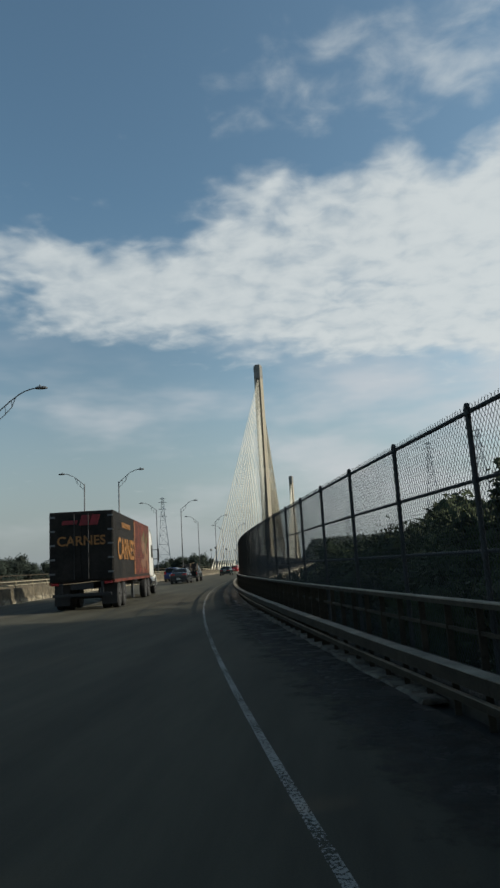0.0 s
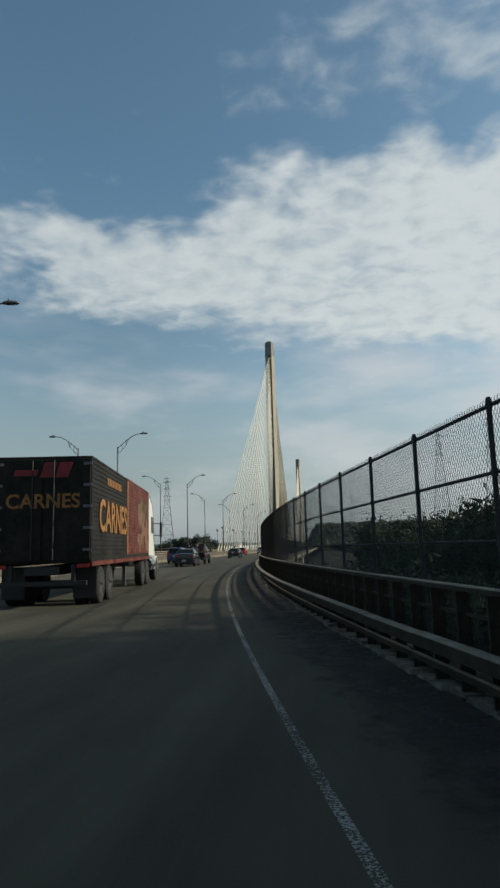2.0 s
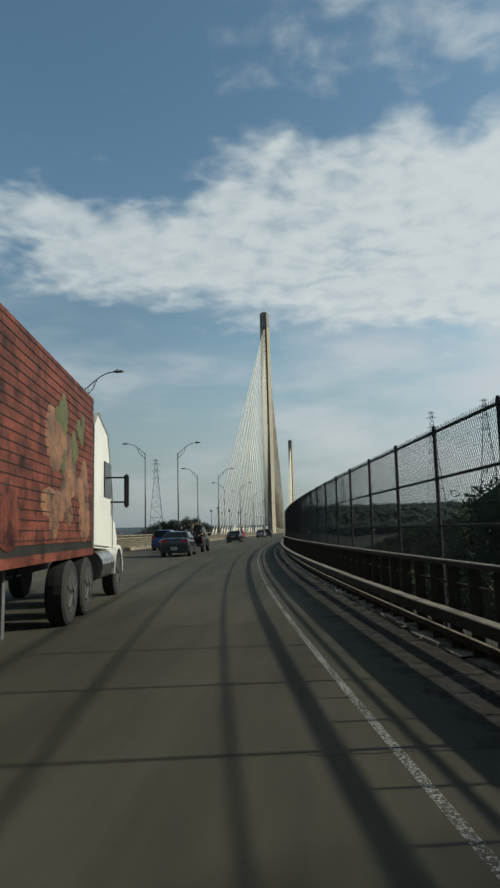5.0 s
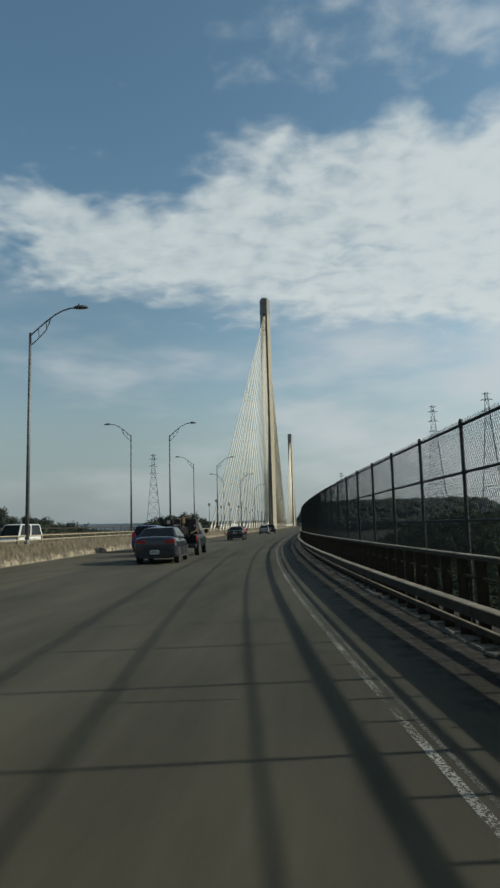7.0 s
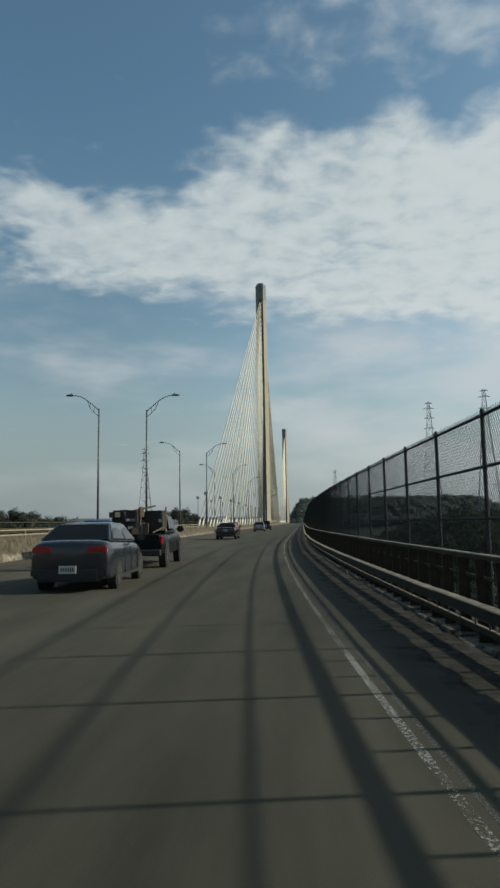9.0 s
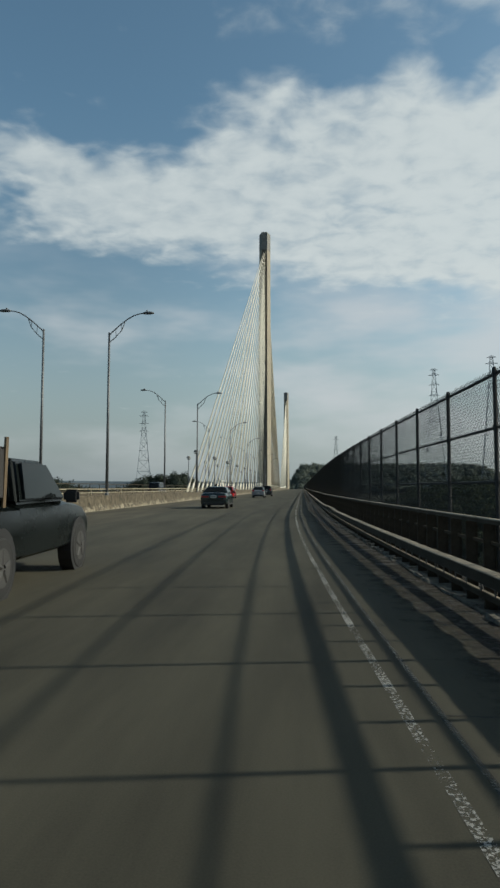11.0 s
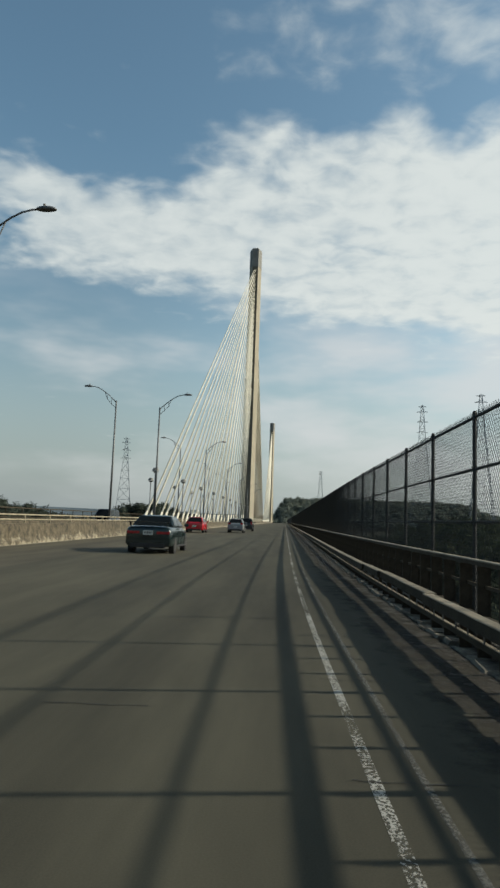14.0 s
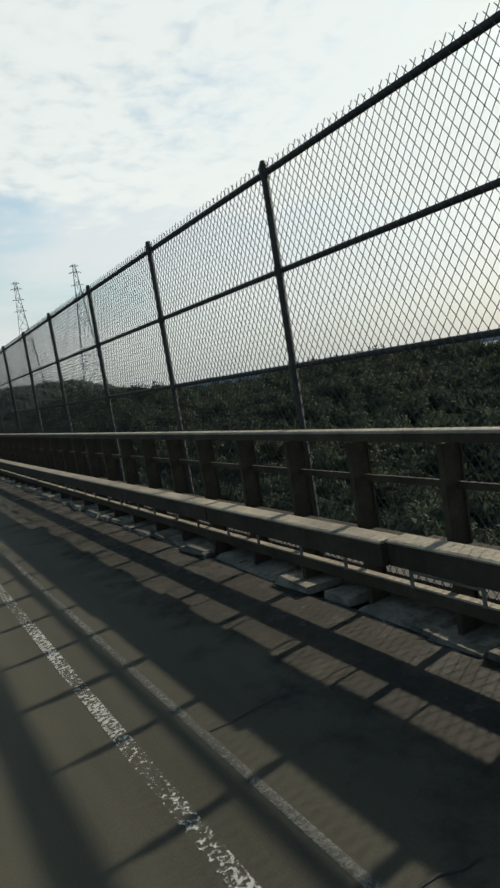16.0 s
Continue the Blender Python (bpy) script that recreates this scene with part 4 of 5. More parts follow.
# ---- vehicles ----
M_TYRE = mat("black_tyre_rubber", (0.012, 0.012, 0.012), 0.85, var=0.3, scale=8, fine=60, bump=0.2)
M_RIM = mat("dull_alloy_rim", (0.036, 0.035, 0.034), 0.7, 0.1, var=0.15, scale=8, fine=60, bump=0.0)
M_GLASS = mat("dark_tinted_glass", (0.010, 0.012, 0.013), 0.08, 0.0, var=0.1, scale=2, fine=10, bump=0.0, spec=0.12)
M_TAIL = mat("red_tail_lamp", (0.28, 0.010, 0.014), 0.2, var=0.2, scale=9, fine=40, bump=0.0)
M_BLACK = mat("black_plastic", (0.014, 0.014, 0.015), 0.6, var=0.2, scale=6, fine=50, bump=0.1)
M_PLATE = mat("white_number_plate", (0.45, 0.45, 0.42), 0.5, var=0.1, scale=9, fine=50, bump=0.0)
M_WHITE = mat("white_truck_paint", (0.62, 0.61, 0.57), 0.35, var=0.08, scale=1, fine=8, bump=0.0)
M_CHROME = mat("scuffed_chrome", (0.5, 0.5, 0.5), 0.25, 1.0, var=0.15, scale=5, fine=30, bump=0.0)


def paint(name, base):
    m = mat(name, base, 0.20, 0.0, var=0.10, scale=1.2, fine=20, bump=0.0, spec=0.5)
    m.node_tree.nodes["Principled BSDF"].inputs["Coat Weight"].default_value = 0.35
    m.node_tree.nodes["Principled BSDF"].inputs["Coat Roughness"].default_value = 0.05
    return m


def loft(bm, rings):
    rs = [[bm.verts.new(p) for p in r] for r in rings]
    n = len(rs[0])
    for a, b in zip(rs, rs[1:]):
        for i in range(n):
            j = (i + 1) % n
            bm.faces.new((a[i], a[j], b[j], b[i]))
    bm.faces.new(rs[0][::-1])
    bm.faces.new(rs[-1])


def wheel(parent, x, y, r, w, dual=False):
    """A wheel whose outer side faces away from the middle."""
    sg = 1 if x > 0 else -1
    bm = bmesh.new()
    prof = [(-w / 2, r * .62), (-w / 2, r * .90), (-w * .38, r * .985), (0, r), (w * .38, r * .985), (w / 2, r * .90), (w / 2, r * .62)]
    n = 22
    rings = [[(x + o, y + q * math.cos(2 * math.pi * k / n), r + q * math.sin(2 * math.pi * k / n)) for k in range(n)] for o, q in prof]
    loft(bm, rings)
    wh = part("wheel", bm, M_TYRE, parent, smooth=False)
    bm = bmesh.new()
    xo = x + sg * (w / 2 + 0.004)
    hub = [(0.0, r * .62), (-0.03, r * .57), (-0.055, r * .50), (-0.05, r * .18), (-0.01, r * .14)]
    loft(bm, [[(xo + sg * o, y + q * math.cos(2 * math.pi * k / 20), r + q * math.sin(2 * math.pi * k / 20)) for k in range(20)] for o, q in hub])
    for k in range(5):
        a = 2 * math.pi * k / 5 + .3
        tube(bm, (xo - sg * .012, y + r * .12 * math.cos(a), r + r * .12 * math.sin(a)), (xo - sg * .012, y + r * .56 * math.cos(a), r + r * .56 * math.sin(a)), r * .09, r * .07, 6)
    part("rim", bm, M_RIM, wh, "dull metal rim")
    return wh


def quad_pane(bm, q, inset, lift):
    """A pane inside the four corners q, drawn in by inset and lifted off along the normal; it has thickness."""
    q = [Vector(p) for p in q]
    c = sum(q, Vector()) / 4
    nrm = (q[1] - q[0]).cross(q[3] - q[0]).normalized()
    if nrm.dot(c - Vector((0, c.y * .6, c.z - .5))) < 0:
        nrm = -nrm
    a = [bm.verts.new(p + (c - p) * inset + nrm * lift) for p in q]
    b = [bm.verts.new(p + (c - p) * inset - nrm * 0.03) for p in q]
    bm.faces.new(a)
    bm.faces.new(b[::-1])
    for i in range(4):
        j = (i + 1) % 4
        bm.faces.new((a[i], b[i], b[j], a[j]))


def section(w, zb, zt, y, crown=0.0):
    h = zt - zb
    pts = [(w * .92, zb), (w * .985, zb + h * .06), (w, zb + h * .38), (w * .985, zb + h * .72), (w * .93, zb + h * .93), (w * .80, zt), (w * .40, zt + crown)]
    return [(x, y, z) for x, z in pts] + [(-x, y, z) for x, z in reversed(pts)]


def soft(ob):
    """Smooth shading but for sharp creases."""
    me = ob.data
    me.polygons.foreach_set("use_smooth", [True] * len(me.polygons))
    me.set_sharp_from_angle(angle=radians(38))
    return ob


def rounded(ob):
    """Rounds a body's form."""
    md = ob.modifiers.new("round", "SUBSURF")
    md.levels = md.render_levels = 2
    return ob


def car(label, color, s, off, d, yaw=0.0):
    """A passenger car; d: its measures. Forward is +y, its rear bumper at y=0."""
    ob = thing("car", label, "car", "cars on the carriageway", m=Matrix.Translation(at(s, off, 0)) @ Matrix.Rotation(radians(turn(s) + yaw), 4, "Z"))
    L, W, zb = d["L"], d["W"] / 2, 0.22
    deck, hood, roof = d["deck"], d["hood"], d["roof"]
    bm = bmesh.new()
    st = [(0.0, .88, .46, deck - .18), (0.05, .95, .34, deck - .05), (0.25, .985, zb, deck), (d["yr0"], 1.0, zb, deck + .01), (L * .5, 1.0, zb, (deck + hood) / 2),
          (d["yf0"], .995, zb, hood + .02), (L - .55, .96, zb, hood - .10), (L - .12, .88, zb + .04, hood - .24), (L, .78, zb + .14, hood - .36)]
    loft(bm, [section(W * k, a, b, y, 0.02) for y, k, a, b in st])
    rounded(soft(part("body", bm, color, ob)))
    # cabin
    wb, wt = W * .90, W * .70
    c = {}
    for sx in (-1, 1):
        c[sx] = [Vector((sx * wb, d["yr0"], deck - .01)), Vector((sx * wt, d["yr1"], roof - .03)), Vector((sx * wt, d["yf1"], roof - .03)), Vector((sx * wb, d["yf0"], hood))]
    bm = bmesh.new()
    ym = (d["yr1"] + d["yf1"]) / 2
    vs = {k: [bm.verts.new(p) for p in c[k]] for k in (-1, 1)}
    rt = [bm.verts.new((x * wt * .55, y, roof + (.015 if abs(y - ym) < .1 else 0.0))) for x in (-1, 1) for y in (d["yr1"] + .12, ym, d["yf1"] - .12)]
    for k in (-1, 1):
        bm.faces.new(vs[k])
    bm.faces.new((vs[1][0], vs[-1][0], vs[-1][1], vs[1][1]))
    bm.faces.new((vs[1][2], vs[-1][2], vs[-1][3], vs[1][3]))
    bm.faces.new((vs[1][1], vs[-1][1], rt[0], rt[3]))
    bm.faces.new((vs[1][2], rt[5], rt[2], vs[-1][2]))
    bm.faces.new((rt[0], rt[1], rt[4], rt[3]))
    bm.faces.new((rt[1], rt[2], rt[5], rt[4]))
    bm.faces.new((vs[1][1], rt[3], rt[4], rt[5], vs[1][2]))
    bm.faces.new((vs[-1][1], vs[-1][2], rt[2], rt[1], rt[0]))
    bm.faces.new((vs[1][0], vs[1][3], vs[-1][3], vs[-1][0]))
    bmesh.ops.bevel(bm, geom=bm.edges[:], offset=.035, segments=3, affect="EDGES")
    soft(part("cabin", bm, color, ob))
    bm = bmesh.new()
    quad_pane(bm, (c[-1][0], c[1][0], c[1][1], c[-1][1]), .10, .006)
    part("rear_window", bm, M_GLASS, ob, "dark tinted rear window")
    bm = bmesh.new()
    quad_pane(bm, (c[-1][3], c[1][3], c[1][2], c[-1][2]), .09, .006)
    part("windscreen", bm, M_GLASS, ob)
    for sx in (-1, 1):
        a, b, e, f = c[sx]
        m0, m1 = a.lerp(f, .52), b.lerp(e, .50)
        for q in ((a.lerp(m0, .10), m0.lerp(a, .03), m1.lerp(b, .03), b.lerp(m1, .08)), (m0.lerp(f, .03), f.lerp(m0, .10), e.lerp(m1, .06), m1.lerp(e, .03))):
            bm = bmesh.new()
            q = [p + (Vector((0, 0, .04)) if i < 2 else Vector((0, 0, -.03))) for i, p in enumerate(q)]
            quad_pane(bm, q, .04, .006)
            part("side_window", bm, M_GLASS, ob)
        bm = bmesh.new()
        g = bmesh.ops.create_cube(bm, size=1, matrix=Matrix.Translation((sx * (W + .09), d["yf0"] - .28, hood + .09)) @ Matrix.Diagonal((.20, .10, .14, 1)))
        bmesh.ops.bevel(bm, geom=bm.edges[:], offset=.035, segments=2, affect="EDGES")
        part("mirror", bm, d.get("mirror", color), ob)
        bm = bmesh.new()
        lw, lh, lz = d["light"]
        box(bm, (sx * (W * .90 - lw / 2), 0.075, lz), (lw, .15, lh))
        bmesh.ops.bevel(bm, geom=bm.edges[:], offset=.03, segments=2, affect="EDGES")
        part("tail_light", bm, M_TAIL, ob, "red tail light")
        # door seam, handle and sill
        for yy in (L * .36, L * .52, L * .70):
            bm = bmesh.new()
            box(bm, (sx * W * .995, yy, .58), (.012, .012, .56))
            part("door_seam", bm, M_BLACK, ob)
        for yy in (L * .40, L * .56):
            bm = bmesh.new()
            box(bm, (sx * (W + .004), yy, deck - .20), (.03, .17, .03))
            part("door_handle", bm, d.get("trim", M_BLACK), ob)
        bm = bmesh.new()
        box(bm, (sx * W * .97, L * .5, .26), (.06, L * .48, .07))
        part("sill", bm, M_BLACK, ob)
    bm = bmesh.new()
    box(bm, (0, .05, .40), (W * 1.84, .22, .20))
    bmesh.ops.bevel(bm, geom=bm.edges[:], offset=.05, segments=2, affect="EDGES")
    part("rear_bumper", bm, color, ob)
    bm = bmesh.new()
    lz, lh = d.get("low", (.32, .20))
    box(bm, (0, .035, lz), (W * 1.5, .26, lh))
    bmesh.ops.bevel(bm, geom=bm.edges[:], offset=.04, segments=2, affect="EDGES")
    part("lower_bumper", bm, M_BLACK, ob)
    bm = bmesh.new()
    box(bm, (0, d.get("plate_y", -0.02), d["plate"]), (.36, .03, .16))
    pl = part("number_plate", bm, M_PLATE, ob, "white number plate")
    bm = bmesh.new()
    for k in range(6):
        box(bm, (-.12 + .048 * k, d.get("plate_y", -0.02) - .017, d["plate"]), (.026, .006, .07))
    part("plate_bars", bm, M_BLACK, pl)
    if d.get("spoiler"):
        bm = bmesh.new()
        box(bm, (0, .10, deck + .14), (W * 1.7, .20, .035))
        for sx in (-1, 1):
            box(bm, (sx * W * .78, .12, deck + .06), (.04, .12, .16))
        part("spoiler", bm, color, ob)
    r = d.get("r", .31)
    for sx in (-1, 1):
        for yy in (d.get("ya", .92), d.get("yb", L - .86)):
            bm = bmesh.new()
            tube(bm, (sx * (W - .2), yy, r), (sx * (W - .012), yy, r), r * 1.13, n=20)
            part("wheel_arch", bm, M_BLACK, ob)
            wheel(ob, sx * (W - .105), yy, r, .21)
    return ob


SEDAN = dict(L=4.35, W=1.74, deck=1.07, hood=.97, roof=1.45, yr0=.42, yr1=1.12, yf1=2.50, yf0=3.25, light=(.44, .17, .88), plate=.48, plate_y=-.105, low=(.35, .24))
OLD = dict(SEDAN, low=(.32, .20), deck=1.0, hood=.95, roof=1.39, yr0=.80, yr1=1.30, yf1=2.45, yf0=3.15, light=(.50, .15, .76), plate=.76, plate_y=-.02, spoiler=True, r=.30)
HATCH = dict(L=3.95, W=1.70, deck=1.00, hood=.96, roof=1.46, yr0=.16, yr1=.72, yf1=2.10, yf0=2.90, light=(.26, .22, .92), plate=.62, r=.30)
SUV = dict(L=4.1, W=1.74, deck=1.05, hood=1.02, roof=1.60, yr0=.14, yr1=.48, yf1=2.30, yf0=3.05, light=(.20, .36, 1.0), plate=.72, r=.33)

car("small dark blue hatchback driving in the fast lane", paint("deep_blue_paint", (0.012, 0.028, 0.12)), 86, -8.0, SUV)
car("bright red hatchback beside the median barrier", paint("bright_red_paint", (0.42, 0.012, 0.022)), 150, -8.6, HATCH)
car("glossy dark grey sedan with red tail lights", paint("dark_grey_paint", (0.020, 0.023, 0.029)), 72.3, -4.8, SEDAN)
car("old dark green sedan with a rear spoiler", paint("dark_green_paint", (0.008, 0.018, 0.018)), 113, -5.15, OLD)
car("pale silver hatchback far ahead on the bridge", paint("pale_silver_paint", (0.20, 0.21, 0.22)), 157, -5.3, HATCH)
car("dark grey compact car far ahead on the bridge", paint("graphite_paint", (0.02, 0.021, 0.024)), 170, -5.0, SUV)
VAN = dict(L=4.7, W=1.72, deck=1.12, hood=1.05, roof=1.95, yr0=.06, yr1=.20, yf1=3.50, yf0=4.30, light=(.16, .40, 1.0), plate=.70, r=.33)
car("white passenger van on the opposite carriageway", paint("dull_white_paint", (0.55, 0.55, 0.52)), 94, -18.2, VAN, 180)
car("dark van on the opposite carriageway", paint("navy_paint", (0.012, 0.016, 0.026)), 158, -18.4, VAN, 180)


def pickup(s, off):
    ob = thing("pickup_truck", "dark grey pickup truck with a loaded cargo bed", "pickup", m=Matrix.Translation(at(s, off, 0)) @ Matrix.Rotation(radians(turn(s)), 4, "Z"))
    col = mat("dull_black_paint", (0.006, 0.008, 0.008), 0.28, var=0.25, scale=1.5, fine=20, bump=0.0, spec=0.18)
    W = .91
    bm = bmesh.new()
    loft(bm, [section(W * k, a, b, y) for y, k, a, b in ((.0, .96, .48, 1.06), (.06, 1, .44, 1.08), (1.55, 1, .42, 1.08), (1.70, 1, .42, 1.08))])
    soft(part("cargo_bed", bm, col, ob))
    bm = bmesh.new()
    loft(bm, [section(W * k, a, b, y) for y, k, a, b in ((1.72, .99, .40, 1.10), (3.3, .99, .40, 1.10), (3.7, .99, .42, 1.12), (4.6, .96, .46, 1.04), (5.05, .88, .52, .92))])
    soft(part("body", bm, col, ob))
    bm = bmesh.new()
    cz = [(-1, 1.74, 1.10, .82), (-1, 1.92, 1.72, .66), (-1, 3.05, 1.72, .66), (-1, 3.75, 1.12, .82)]
    loft(bm, [[(sx * w, y, z) for _, y, z, w in cz] for sx in (-1, 1)])
    bmesh.ops.bevel(bm, geom=bm.edges[:], offset=.05, segments=3, affect="EDGES")
    soft(part("cabin", bm, col, ob))
    for sx in (-1, 1):
        bm = bmesh.new()
        q = [(sx * .80, 1.88, 1.16), (sx * .80, 3.55, 1.16), (sx * .69, 3.0, 1.66), (sx * .69, 2.0, 1.66)]
        quad_pane(bm, q, .04, .045)
        part("side_window", bm, M_GLASS, ob)
        bm = bmesh.new()
        box(bm, (sx * .87, .03, .88), (.09, .10, .26))
        bmesh.ops.bevel(bm, geom=bm.edges[:], offset=.02, segments=1, affect="EDGES")
        part("tail_light", bm, M_TAIL, ob)
        bm = bmesh.new()
        box(bm, (sx * 1.02, 3.35, 1.20), (.24, .12, .20))
        bmesh.ops.bevel(bm, geom=bm.edges[:], offset=.04, segments=2, affect="EDGES")
        part("mirror", bm, M_BLACK, ob)
        for yy in (1.0, 4.15):
            bm = bmesh.new()
            tube(bm, (sx * .70, yy, .40), (sx * .914, yy, .40), .45, n=20)
            part("wheel_arch", bm, M_BLACK, ob)
            wheel(ob, sx * .805, yy, .38, .25)
    bm = bmesh.new()
    quad_pane(bm, [(-.72, 1.77, 1.18), (.72, 1.77, 1.18), (.62, 1.90, 1.64), (-.62, 1.90, 1.64)], .05, .03)
    part("rear_window", bm, M_GLASS, ob)
    bm = bmesh.new()
    box(bm, (0, -.06, .50), (1.76, .16, .20))
    bmesh.ops.bevel(bm, geom=bm.edges[:], offset=.03, segments=1, affect="EDGES")
    part("rear_bumper", bm, M_BLACK, ob)
    bm = bmesh.new()
    box(bm, (0, -.15, .60), (.36, .02, .15))
    pl = part("number_plate", bm, M_PLATE, ob)
    bm = bmesh.new()
    for k in range(6):
        box(bm, (-.12 + .048 * k, -.163, .60), (.026, .006, .07))
    part("plate_bars", bm, M_BLACK, pl)
    # the load lies on the cargo bed
    bed = thing("furniture_load", "jumbled dark furniture, crates and boxes piled on the pickup bed", "furniture", m=ob.matrix_world.copy())
    dk = mat("dark_brown_furniture", (0.02, 0.018, 0.018), 0.6, var=0.3, scale=3, fine=20, bump=0.1)
    wd = mat("pale_furniture_wood", (0.14, 0.095, 0.05), 0.6, var=0.3, scale=4, fine=30, bump=0.1)
    gl = mat("grey_plastic_wrap", (0.22, 0.23, 0.25), 0.3, var=0.3, scale=5, fine=25, bump=0.3)
    for nm, mt, c, sz, rz in (("cabinet", dk, (-.38, .62, 1.45), (.78, .66, .78), 4), ("armchair_back", dk, (.48, 1.15, 1.50), (.62, .5, .66), -6), ("wrapped_box", gl, (.12, .70, 1.24), (.26, .4, .40), 8),
                              ("small_crate", wd, (.02, .18, 1.17), (.24, .22, .24), 12)):
        bm = bmesh.new()
        box(bm, c, sz, rz)
        bmesh.ops.bevel(bm, geom=bm.edges[:], offset=.035, segments=2, affect="EDGES")
        part(nm, bm, mt, bed)
    rl = random.Random(11)
    mats = (dk, dk, wd, gl, M_BLACK, M_PLATE)
    for k in range(16):
        bm = bmesh.new()
        box(bm, (rl.uniform(-.72, .72), rl.uniform(.1, 1.4), rl.uniform(1.1, 1.78)), (rl.uniform(.08, .34), rl.uniform(.08, .34), rl.uniform(.06, .4)), rl.uniform(0, 90))
        bmesh.ops.bevel(bm, geom=bm.edges[:], offset=.012, segments=1, affect="EDGES")
        part("bundle", bm, mats[rl.randrange(6)], bed)
    for a, b in (((.1, .5, 1.08), (.14, .5, 1.92)), ((.8, 1.3, 1.08), (.82, 1.3, 1.95)), ((-.1, .4, 1.82), (.55, .8, 1.98)), ((.55, .3, 1.12), (.86, .6, 1.28))):
        bm = bmesh.new()
        tube(bm, a, b, .03, n=6)
        part("furniture_leg", bm, wd, bed)
    return ob


pickup(79.0, -4.8)


def text_mesh(body, size, depth):
    cu = bpy.data.curves.new("lettering", "FONT")
    cu.body, cu.size, cu.extrude, cu.align_x, cu.align_y = body, size, depth, "CENTER", "CENTER"
    cu.offset = size * 0.018
    tmp = new("lettering", cu)
    bpy.context.view_layer.update()
    me = bpy.data.meshes.new_from_object(tmp.evaluated_get(bpy.context.evaluated_depsgraph_get()))
    bpy.data.objects.remove(tmp)
    return me


def semi(s, off):
    ob = thing("semi_truck", "white tractor with a dark decorated grocery box trailer", "truck", m=Matrix.Translation(at(s, off, 0)) @ Matrix.Rotation(radians(turn(s + 8)), 4, "Z"))
    blk = mat("black_trailer_panel", (0.009, 0.009, 0.0085), 0.7, var=0.6, scale=1.2, fine=15, bump=0.1, tint=(0.016, 0.014, 0.012), spec=0.2)
    yel = mat("faded_yellow_lettering", (0.26, 0.115, 0.026), 0.6, var=0.5, scale=5, fine=25, bump=0.0)
    red = mat("faded_red_print", (0.070, 0.014, 0.011), 0.65, var=0.8, scale=2.4, fine=12, bump=0.0, tint=(0.10, 0.028, 0.018), spec=0.2)
    org = mat("mottled_food_print", (0.075, 0.030, 0.014), 0.6, var=0.8, scale=3.2, fine=9, bump=0.0, tint=(0.14, 0.065, 0.03))
    grn = mat("green_leaf_print", (0.06, 0.062, 0.014), 0.6, var=0.7, scale=4, fine=14, bump=0.0)
    TL, W, Z0, Z1 = 11.6, 1.28, 1.12, 3.92
    bm = bmesh.new()
    box(bm, (0, TL / 2, (Z0 + Z1) / 2), (W * 2, TL, Z1 - Z0))
    bmesh.ops.bevel(bm, geom=bm.edges[:], offset=.03, segments=1, affect="EDGES")
    tr = part("trailer_box", bm, blk, ob, "black trailer box with horizontal ribs")
    # ribs and printed panels on both sides
    for sx in (-1, 1):
        x = sx * (W + .006)
        for k in range(21):
            bm = bmesh.new()
            box(bm, (sx * (W + .009), TL / 2, Z0 + .22 + k * .125), (.014, TL - .1, .014))
            part("rib", bm, blk, tr)
        bm = bmesh.new()
        box(bm, (sx * (W + .004), 8.55, 2.60), (.012, 5.9, 2.62))
        part("printed_panel", bm, red, tr, "faded red printed food panel")
        for k in range(22):
            bm = bmesh.new()
            bmesh.ops.create_uvsphere(bm, u_segments=10, v_segments=5, radius=1, matrix=Matrix.Translation((sx * (W + .010), R.uniform(8.0, 11.1), R.uniform(1.55, 3.0))) @ Matrix.Diagonal((.008 + .0004 * k, R.uniform(.2, .5), R.uniform(.2, .45), 1)))
            part("food_picture", bm, org, tr)
        for k in range(12):
            bm = bmesh.new()
            bmesh.ops.create_uvsphere(bm, u_segments=8, v_segments=5, radius=1, matrix=Matrix.Translation((sx * (W + .014), R.uniform(8.8, 10.6), R.uniform(2.4, 3.3))) @ Matrix.Diagonal((.010 + .0004 * k, R.uniform(.12, .3), R.uniform(.10, .34), 1)))
            part("leaf_picture", bm, grn, tr)
        bm = bmesh.new()
        box(bm, (sx * (W + .008), 5.75, 2.55), (.014, .18, 2.5))
        part("yellow_stripe", bm, yel, tr)
        bm = bmesh.new()
        bmesh.ops.create_uvsphere(bm, u_segments=14, v_segments=7, radius=1, matrix=Matrix.Translation((sx * (W + .010), 6.8, 1.62)) @ Matrix.Diagonal((.010, .46, .40, 1)))
        part("tomato_picture", bm, red, tr)
        me = text_mesh("CARNES", 1.25, .006)
        me.materials.append(yel)
        t = part("lettering", me, None, tr, "yellow lettering")
        t.matrix_world = ob.matrix_world @ Matrix.Translation((sx * (W + .026), 3.1, 2.35)) @ Matrix.Rotation(radians(90 * sx), 4, "Z") @ Matrix.Rotation(radians(90), 4, "X")
        bm = bmesh.new()
        for k in range(9):
            box(bm, (sx * (W + .026), 2.0 + k * .27, 3.42), (.012, .17, .22))
        part("small_lettering_bars", bm, yel, tr)
        bm = bmesh.new()
        box(bm, (sx * (W - .03), TL / 2, Z0 - .02), (.08, TL, .12))
        part("side_rail", bm, red, tr, "dull red lower side rail")
